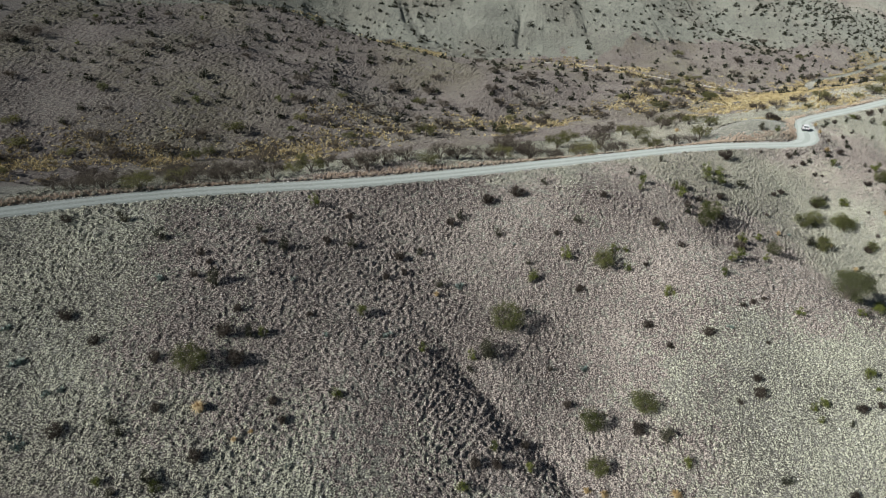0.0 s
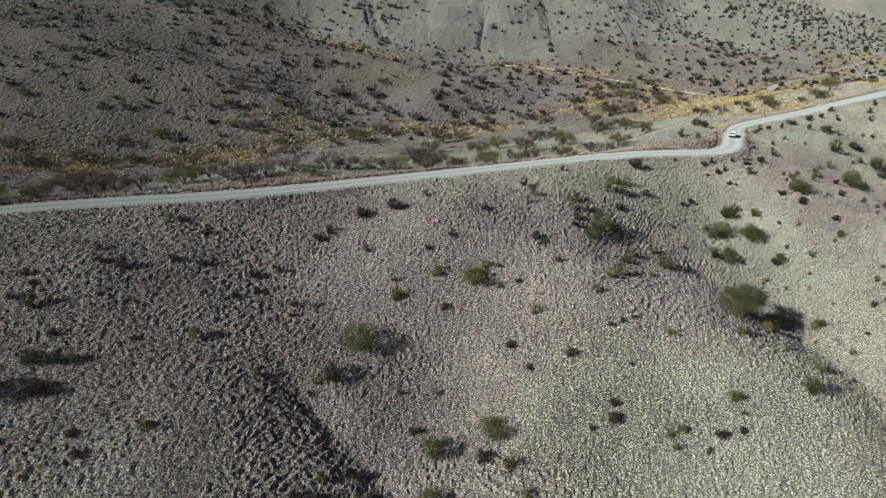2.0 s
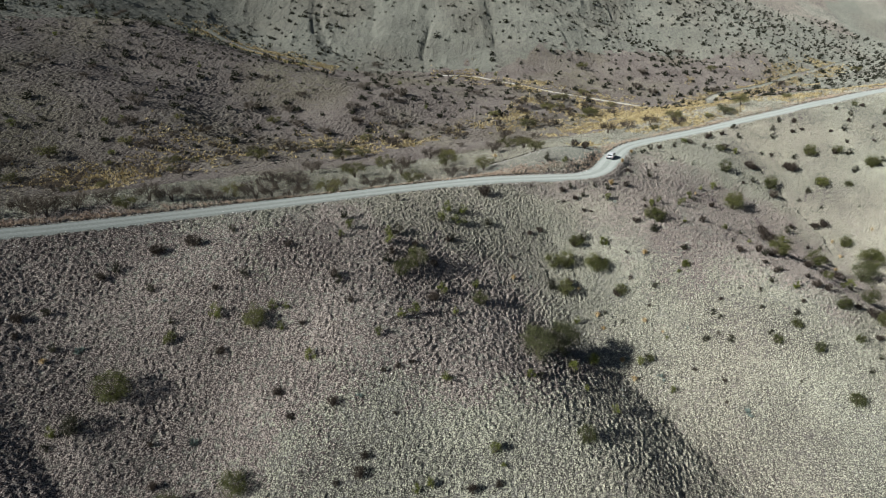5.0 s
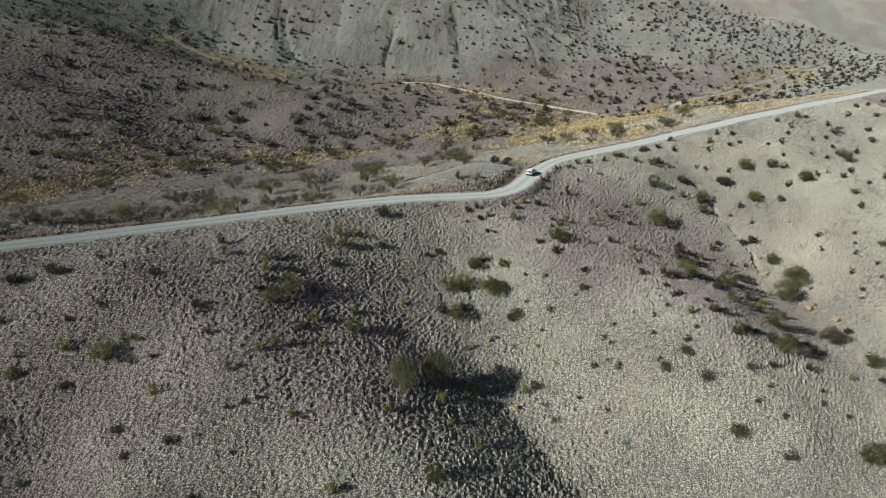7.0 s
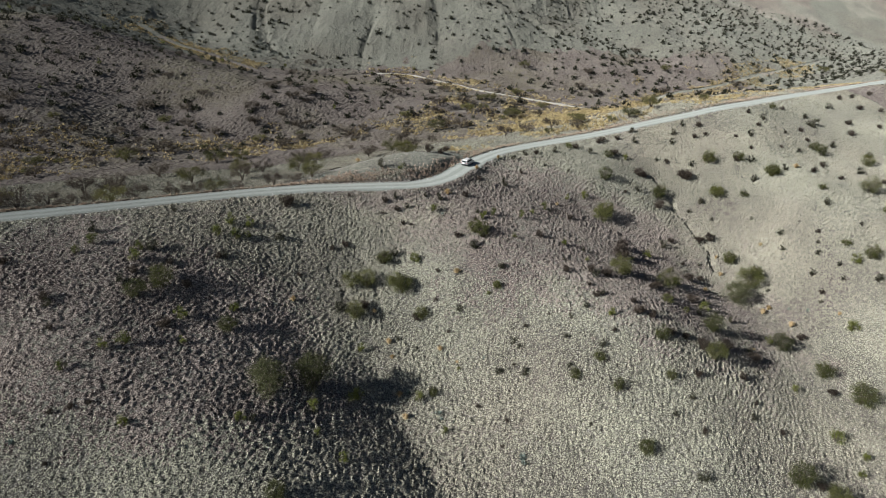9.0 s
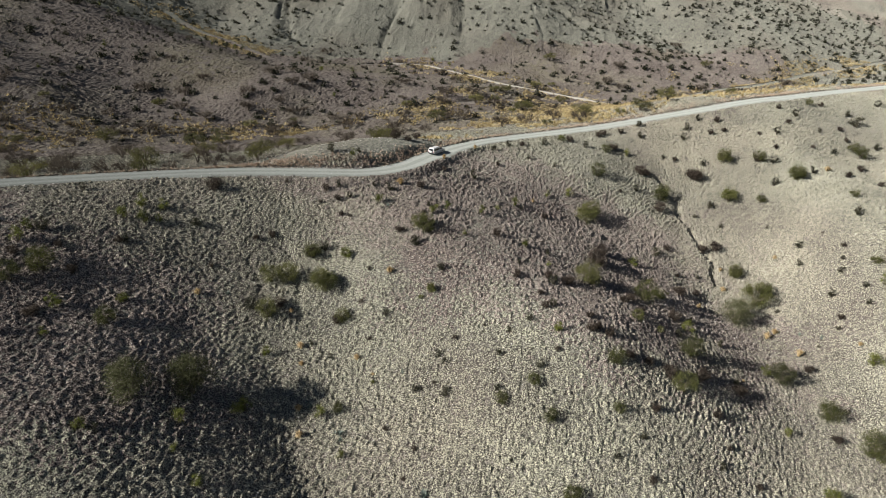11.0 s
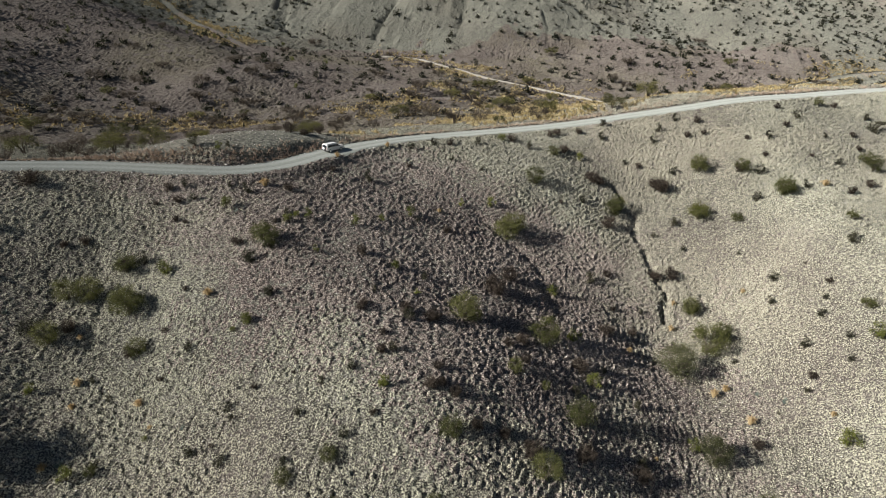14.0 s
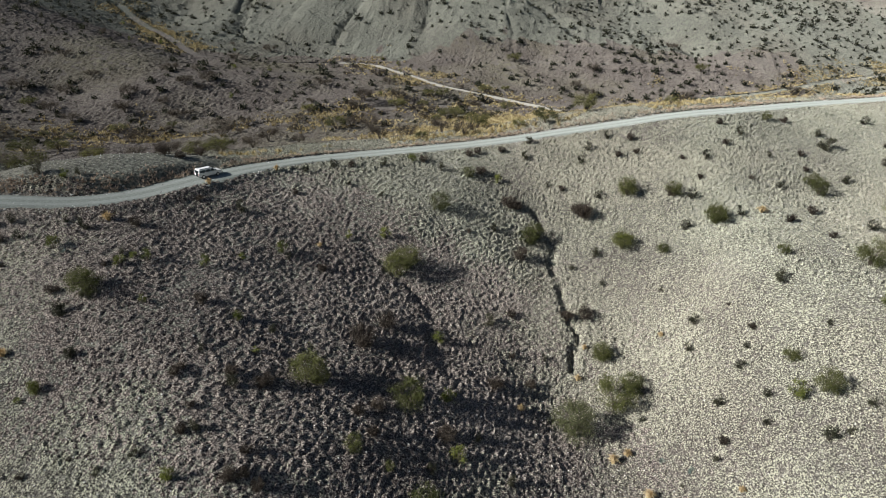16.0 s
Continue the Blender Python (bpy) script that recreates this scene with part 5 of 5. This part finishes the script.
set_out(SUCCULENTS, [(-64.6, 67.4, 2.1), (-59.8, 61.7, 2.4), (-56.0, 51.4, 2.7), (-54.2, 51.0, 2.1), (-53.6, 57.2, 2.0), (-51.5, 57.8, 1.8), (-44.1, 75.1, 2.5), (-25.0, 79.1, 1.9), (-20.6, 51.8, 1.5), (-18.4, 70.5, 1.7), (-9.1, 72.9, 2.3), (3.1, 87.7, 2.7), (14.3, 97.8, 1.5), (25.2, 76.4, 2.7), (51.8, 81.8, 1.7), (79.4, 119.8, 1.4), (81.4, 162.0, 2.2), (82.6, 105.6, 1.6), (87.1, 125.0, 1.7), (102.2, 97.5, 1.1), (107.4, 109.3, 2.0), (113.3, 105.2, 2.0), (113.6, 151.2, 1.9), (114.0, 104.1, 1.7), (122.4, 115.6, 1.3), (128.3, 96.2, 2.6), (210.4, 154.7, 1.8), (213.9, 153.6, 1.7)], 100)
TUSSOCKS = [tussock(s, "tall straw-coloured grass tussock in a gully") for s in (85, 86)]
set_out(TUSSOCKS, [(-33.0, 56.2, 2.9), (-27.8, 53.3, 1.2), (-25.9, 54.6, 1.1), (-1.2, 84.5, 1.7), (21.6, 56.8, 1.6), (24.0, 56.0, 1.8), (34.6, 55.8, 2.4), (82.3, 122.3, 2.0), (84.9, 198.5, 3.2), (98.8, 125.3, 1.5), (102.4, 119.3, 2.0), (103.3, 116.4, 1.6), (105.5, 107.8, 2.2), (107.0, 103.2, 2.0), (113.3, 118.2, 2.1), (114.5, 160.2, 3.0), (116.8, 133.9, 2.3), (116.9, 115.4, 1.0), (122.8, 177.9, 2.1), (130.1, 191.7, 2.0), (146.4, 174.2, 1.5), (187.2, 158.0, 1.9), (189.2, 133.1, 1.1), (196.9, 170.0, 2.2), (198.1, 177.0, 1.7), (202.7, 154.3, 2.6), (205.1, 156.0, 2.2), (207.7, 148.7, 2.7)], 100)
set_out(TUSSOCKS, [(212.0, 179.3, 1.9), (220.6, 150.1, 1.6), (234.4, 208.9, 3.2)], 128)
VALLEY_TREES = [thorn_tree(s, LEAF_TREE, "olive-green flat-topped thorn tree in the valley", "green valley trees", 2400, 80) for s in (91, 92, 93)]
set_out(VALLEY_TREES, [(-144.7, 183.5, 8.3), (-80.4, 211.5, 8.5), (-59.1, 101.1, 6.9), (-29.0, 116.0, 6.5), (-7.0, 223.4, 8.5), (26.5, 225.2, 8.5), (33.7, 230.9, 8.3), (38.1, 179.2, 8.5), (45.8, 198.4, 8.1), (67.4, 189.9, 8.5), (68.6, 207.7, 6.4), (92.8, 229.9, 8.5), (93.1, 290.5, 6.0), (98.1, 219.3, 7.3), (100.4, 207.4, 8.3), (108.7, 278.3, 8.2), (123.5, 310.6, 8.5), (145.5, 306.2, 8.5), (148.1, 311.9, 7.9), (152.6, 232.7, 4.0), (164.0, 406.1, 8.3), (166.2, 247.4, 8.5), (178.5, 242.1, 4.8), (185.8, 243.7, 8.5), (197.1, 254.0, 8.5), (214.7, 243.4, 7.3), (221.8, 262.7, 4.6), (267.0, 434.1, 8.5)], 100)
set_out(VALLEY_TREES, [(370.3, 363.8, 8.5), (404.2, 474.4, 8.5)], 128)
BARE_TREES = [thorn_tree(s, LEAF_BARE, "almost leafless grey-brown thorn tree in the valley", "bare valley trees", 1200, 420) for s in (95, 96, 97)]
set_out(BARE_TREES, [(-178.1, 240.5, 8.0), (-172.4, 248.6, 8.0), (-164.5, 218.2, 7.0), (-123.5, 191.9, 8.0), (-115.1, 185.3, 8.0), (-107.4, 158.7, 7.2), (-101.7, 192.3, 8.0), (-92.2, 203.5, 8.0), (-85.8, 168.6, 7.7), (-75.3, 144.2, 6.6), (-72.5, 101.6, 4.8), (-71.6, 107.3, 6.3), (-65.9, 188.4, 8.0), (-63.5, 107.5, 6.3), (-63.0, 195.2, 8.0), (-60.3, 245.1, 8.0), (-60.0, 233.6, 7.7), (-59.6, 124.1, 8.0), (-53.1, 126.5, 8.0), (-52.5, 104.9, 6.0), (-49.5, 224.6, 7.5), (-44.5, 104.0, 6.1), (-41.7, 205.0, 6.4), (-32.1, 239.6, 8.0), (-28.8, 204.3, 8.0), (-23.6, 276.3, 8.0), (-16.8, 117.2, 6.8), (-15.7, 218.2, 6.4)], 100)
set_out(BARE_TREES, [(-13.6, 122.3, 6.8), (-8.6, 126.0, 5.6), (-7.0, 280.8, 8.0), (-3.9, 292.8, 6.4), (-0.6, 239.5, 8.0), (-0.0, 264.0, 8.0), (9.2, 131.4, 6.0), (17.8, 160.5, 8.0), (21.6, 168.9, 8.0), (21.6, 192.1, 8.0), (21.8, 133.3, 8.0), (24.2, 278.4, 8.0), (24.2, 162.4, 7.3), (25.3, 394.6, 8.0), (27.0, 301.8, 8.0), (27.2, 270.2, 8.0), (39.9, 291.7, 8.0), (46.1, 298.7, 8.0), (48.6, 279.0, 5.0), (53.1, 180.2, 8.0), (54.0, 195.8, 8.0), (61.8, 215.5, 8.0), (67.5, 224.5, 6.0), (72.2, 261.0, 8.0), (85.8, 215.7, 8.0), (87.1, 324.3, 6.8), (94.3, 254.0, 8.0), (100.0, 358.6, 8.0)], 128)
set_out(BARE_TREES, [(100.4, 233.3, 8.0), (107.6, 249.6, 5.0), (109.0, 300.2, 8.0), (109.8, 309.3, 8.0), (111.4, 341.1, 7.7), (120.2, 283.7, 8.0), (121.4, 320.0, 8.0), (132.4, 309.3, 6.9), (137.2, 242.7, 8.0), (145.9, 243.3, 8.0), (155.7, 245.4, 8.0), (163.9, 236.4, 8.0), (197.2, 386.6, 8.0), (202.0, 241.3, 6.0), (204.3, 376.1, 8.0), (206.5, 405.3, 8.0), (210.0, 239.2, 7.6), (223.6, 243.2, 4.9), (228.2, 275.2, 4.1), (252.4, 267.2, 8.0), (254.8, 396.5, 8.0), (255.7, 471.2, 8.0), (262.5, 274.7, 7.1), (272.1, 279.5, 8.0), (313.5, 424.8, 8.0)], 156)


# small shrubs, past counting, over the far hills and the mountain foot
x, y, rng = scatter(-210, 520, 225, 660, 7.6, 201)
keep = off_ways(x, y, 4, 3) & (y > 0.46 * x + 225) & (value_noise(x, y, 30, 202) * 0.5 + rng.uniform(-0.6, 0.6, len(x)) > np.where(x > 190, -0.5, -0.1))
x, y = x[keep], y[keep]
size = rng.uniform(1.5, 3.0, len(x)) * rng.choice((1.0, 1.0, 1.0, 1.8), len(x))
far_shrubs = tagged(new("far_shrubs", mesh_of("far_shrubs", *clumps(x, y, size, 64, 0.22, 203, 0.8), LEAF_DARK, False)),
                    "small dark shrubs dotted over the far slopes", "shrubs", kind="stuff")


# thorn trees that line the valley side of the track, fill the valley floor and dot the hillside behind it
def clear(places, gap):
    """Those places that stand free of one another and of what already grows there."""
    kept, have = [], np.array([(a, b) for a, b, _ in PLANTED])
    for a, b, size in places:
        if np.hypot(have[:, 0] - a, have[:, 1] - b).min() > gap:
            kept.append((float(a), float(b), float(size)))
            have = np.vstack([have, (a, b)])
    return kept


rng = np.random.default_rng(301)
row = []
for k in range(0, len(ROAD) - 1, 3):
    if -150 < ROAD[k, 0] < 88 and rng.uniform() < 0.85:
        way = (ROAD[k + 1, :2] - ROAD[k, :2]) / np.hypot(*(ROAD[k + 1, :2] - ROAD[k, :2]))
        off = 6.0 + abs(rng.normal(0, 5.5))
        row.append((ROAD[k, 0] - way[1] * off, ROAD[k, 1] + way[0] * off, rng.uniform(4.5, 7.5)))
row = clear(row, 3.4)
set_out(BARE_TREES, [p for k, p in enumerate(row) if k % 4 != 2], 302)
set_out(VALLEY_TREES, [p for k, p in enumerate(row) if k % 4 == 2], 303)

k = rng.integers(0, len(RIVER) - 1, 130)
floor_trees = [(RIVER[i, 0] + rng.normal(0, 4), RIVER[i, 1] + rng.normal(0, 13), rng.uniform(3.5, 7.5)) for i in k]
floor_trees = [p for p in clear(floor_trees, 4.5) if p[1] > 0.46 * p[0] + 140]
set_out(BARE_TREES, [p for k, p in enumerate(floor_trees) if k % 5 < 3], 304)
set_out(VALLEY_TREES, [p for k, p in enumerate(floor_trees) if k % 5 > 2], 305)

hill_trees = [(rng.uniform(-170, 130), rng.uniform(235, 400), rng.uniform(3.0, 6.5)) for k in range(110)]
hill_trees = [p for p in clear(hill_trees, 6.0) if p[1] > 0.46 * p[0] + 240]
set_out(BARE_TREES, [p for k, p in enumerate(hill_trees) if k % 3 == 0], 306)
set_out(GREEN_SHRUBS, [(a, b, c * 0.5) for k, (a, b, c) in enumerate(hill_trees) if k % 3 == 1], 307)
set_out(DARK_SHRUBS, [(a, b, c * 0.6) for k, (a, b, c) in enumerate(hill_trees) if k % 3 == 2], 308)


# ---- the car on the track ----
def paint(name, colour, rough, metal=0.0, coat=0.0):
    m = bpy.data.materials.new(name)
    m.use_nodes = True
    n, link = m.node_tree.nodes, m.node_tree.links.new
    b = n["Principled BSDF"]
    b.inputs["Roughness"].default_value, b.inputs["Metallic"].default_value, b.inputs["Coat Weight"].default_value = rough, metal, coat
    dust, geo, ramp = n.new("ShaderNodeTexNoise"), n.new("ShaderNodeTexCoord"), n.new("ShaderNodeValToRGB")
    dust.inputs["Scale"].default_value, dust.inputs["Detail"].default_value = 3.0, 6.0
    link(geo.outputs["Object"], dust.inputs["Vector"])
    link(dust.outputs["Fac"], ramp.inputs["Fac"])
    ramp.color_ramp.elements[0].color = (*[c * 0.86 for c in colour], 1)
    ramp.color_ramp.elements[1].color = (*colour, 1)
    link(ramp.outputs["Color"], b.inputs["Base Color"])
    return m


WHITE, SILVER = paint("white_paint", (0.80, 0.80, 0.79), 0.25, 0, 0.6), paint("silver_paint", (0.50, 0.52, 0.54), 0.35, 0.3, 0.4)
PANE, RUBBER, ALLOY = paint("tinted_glass", (0.02, 0.025, 0.03), 0.06), paint("tyre_rubber", (0.03, 0.03, 0.03), 0.85), paint("alloy", (0.55, 0.55, 0.56), 0.35, 0.9)
RED, LAMP, BLACK = paint("tail_lens", (0.35, 0.02, 0.02), 0.2), paint("lamp_glass", (0.75, 0.76, 0.78), 0.1), paint("black_plastic", (0.03, 0.03, 0.03), 0.6)


def bm_part(name, bm, material, parent, label="", bevel=0.0):
    if bevel:
        bmesh.ops.bevel(bm, geom=[e for e in bm.edges if e.is_manifold and e.calc_face_angle(0) > 0.35], offset=bevel, segments=2, affect="EDGES")
    me = bpy.data.meshes.new(name)
    bm.to_mesh(me)
    bm.free()
    me.materials.append(material)
    ob = new(name, me)
    ob.parent = parent
    return tagged(ob, label) if label else ob


def profile(points, half, top_in=0.0, top_z=9.0):
    """A body from its side outline (x forward, z up), as wide as 2 * half; points above top_z are drawn in."""
    bm = bmesh.new()
    sides = []
    for s in (-1, 1):
        sides.append([bm.verts.new((x, s * (half - (top_in * min(1, (z - top_z) / 0.5) if z > top_z else 0)), z)) for x, z in points])
    bm.faces.new(sides[0])
    bm.faces.new(sides[1][::-1])
    n = len(points)
    for k in range(n):
        bm.faces.new((sides[0][k], sides[1][k], sides[1][(k + 1) % n], sides[0][(k + 1) % n]))
    bmesh.ops.recalc_face_normals(bm, faces=bm.faces[:])
    return bm


def slab(corners, depth_way):
    """A thin pane from its corners, thickened along a way."""
    bm = bmesh.new()
    a = [bm.verts.new(c) for c in corners]
    b = [bm.verts.new(Vector(c) + Vector(depth_way)) for c in corners]
    bm.faces.new(a)
    bm.faces.new(b[::-1])
    for k in range(len(a)):
        bm.faces.new((a[k], b[k], b[(k + 1) % len(a)], a[(k + 1) % len(a)]))
    bmesh.ops.recalc_face_normals(bm, faces=bm.faces[:])
    return bm


def disc(radius, width, centre, axis, hole=0.0, segments=24):
    bm = bmesh.new()
    bmesh.ops.create_cone(bm, cap_ends=True, segments=segments, radius1=radius, radius2=radius, depth=width)
    bmesh.ops.bevel(bm, geom=[e for e in bm.edges if abs(e.verts[0].co.z - e.verts[1].co.z) < 1e-4], offset=width * 0.18, segments=2, affect="EDGES")
    turn = Matrix.Rotation(radians(90), 4, "X" if axis == "y" else "Y")
    bmesh.ops.transform(bm, matrix=Matrix.Translation(centre) @ turn, verts=bm.verts[:])
    return bm


def off_roader():
    root = tagged(new("car"), "white and silver off-road estate car on the gravel track", "car")
    low = [(-2.25, 0.52), (-1.85, 0.40), (-1.72, 0.62), (-1.45, 0.80), (-1.15, 0.62), (-1.02, 0.40), (1.02, 0.40), (1.12, 0.62), (1.42, 0.80), (1.72, 0.62), (1.84, 0.42),
           (2.32, 0.48), (2.38, 0.72), (2.34, 0.98), (1.25, 1.10), (-2.28, 1.10), (-2.32, 0.80)]
    bm_part("lower_body", profile(low, 0.92), SILVER, root, "silver lower body with wheel arches", 0.03)
    cabin = [(1.30, 1.09), (0.62, 1.72), (0.40, 1.80), (-2.02, 1.80), (-2.18, 1.72), (-2.28, 1.09)]
    bm_part("cabin", profile(cabin, 0.90, 0.14, 1.12), WHITE, root, "white cabin and roof", 0.04)
    bonnet = [(2.30, 0.97), (2.22, 1.06), (1.28, 1.16), (1.10, 1.08)]
    bm_part("bonnet", profile(bonnet, 0.86), WHITE, root, "white bonnet", 0.02)
    bm_part("windscreen", slab([(1.26, -0.76, 1.17), (1.26, 0.76, 1.17), (0.68, 0.68, 1.70), (0.68, -0.68, 1.70)], (0.02, 0, 0.018)), PANE, root, "dark windscreen")
    bm_part("rear_window", slab([(-2.285, -0.70, 1.2), (-2.285, 0.70, 1.2), (-2.20, 0.64, 1.62), (-2.20, -0.64, 1.62)], (-0.02, 0, 0.0)), PANE, root, "dark rear window")
    for s in (-1, 1):
        for a, b, c, d in ((1.02, 0.18, 0.58, 0.18), (0.10, -0.86, 0.10, -0.86), (-0.94, -2.05, -0.94, -1.98)):
            bm_part("side_window", slab([(a, s * 0.885, 1.18), (b, s * 0.885, 1.18), (d, s * 0.785, 1.64), (c, s * 0.785, 1.64)], (0, s * 0.025, 0.004)), PANE, root, "dark side window")
        for x in (1.42, -1.43):
            wheel = bm_part("wheel", disc(0.38, 0.25, (x, s * 0.80, 0.38), "y"), RUBBER, root, "black tyre")
            bm_part("rim", disc(0.23, 0.06, (x, s * 0.925, 0.38), "y", segments=16), ALLOY, wheel, "silver alloy rim")
        bm_part("headlight", slab([(2.345, s * 0.50, 0.80), (2.345, s * 0.84, 0.80), (2.325, s * 0.84, 0.95), (2.325, s * 0.50, 0.95)], (0.03, 0, 0)), LAMP, root, "clear headlight")
        bm_part("tail_light", slab([(-2.315, s * 0.74, 0.86), (-2.315, s * 0.90, 0.86), (-2.295, s * 0.90, 1.08), (-2.295, s * 0.74, 1.08)], (-0.03, 0, 0)), RED, root, "red tail light")
        bm_part("mirror", slab([(0.98, s * 0.92, 1.16), (0.98, s * 1.10, 1.16), (0.98, s * 1.10, 1.32), (0.98, s * 0.92, 1.32)], (0.10, 0, 0)), BLACK, root, "black door mirror")
        bm_part("roof_rail", slab([(0.25, s * 0.66, 1.81), (-1.95, s * 0.66, 1.81), (-1.95, s * 0.66, 1.87), (0.25, s * 0.66, 1.87)], (0, s * 0.04, 0)), BLACK, root, "black roof rail")
    bm_part("front_bumper", slab([(2.36, -0.90, 0.42), (2.36, 0.90, 0.42), (2.40, 0.88, 0.66), (2.40, -0.88, 0.66)], (0.08, 0, 0)), BLACK, root, "dark bumper", 0.015)
    bm_part("rear_bumper", slab([(-2.26, -0.90, 0.45), (-2.26, 0.90, 0.45), (-2.30, 0.88, 0.66), (-2.30, -0.88, 0.66)], (-0.10, 0, 0)), BLACK, root, "dark bumper", 0.015)
    spare = bm_part("spare_wheel", disc(0.37, 0.22, (-2.44, -0.1, 1.02), "x"), RUBBER, root, "spare wheel on the tailgate")
    bm_part("cover", disc(0.26, 0.04, (-2.56, -0.1, 1.02), "x", segments=16), WHITE, spare, "white wheel cover")
    return root


car = off_roader()
_i = int(np.argmin((ROAD[:, 0] - 121.5) ** 2 + (ROAD[:, 1] - 182) ** 2))
_t = ROAD[_i + 2] - ROAD[_i - 2]
car.matrix_world = pose(ROAD[_i, 0] - 0.3, ROAD[_i, 1], ROAD[_i, 2] + 0.04, 0, -math.degrees(math.atan2(_t[2], math.hypot(_t[0], _t[1]))), math.degrees(math.atan2(_t[1], _t[0]))) @ Matrix.Scale(1.06, 4)
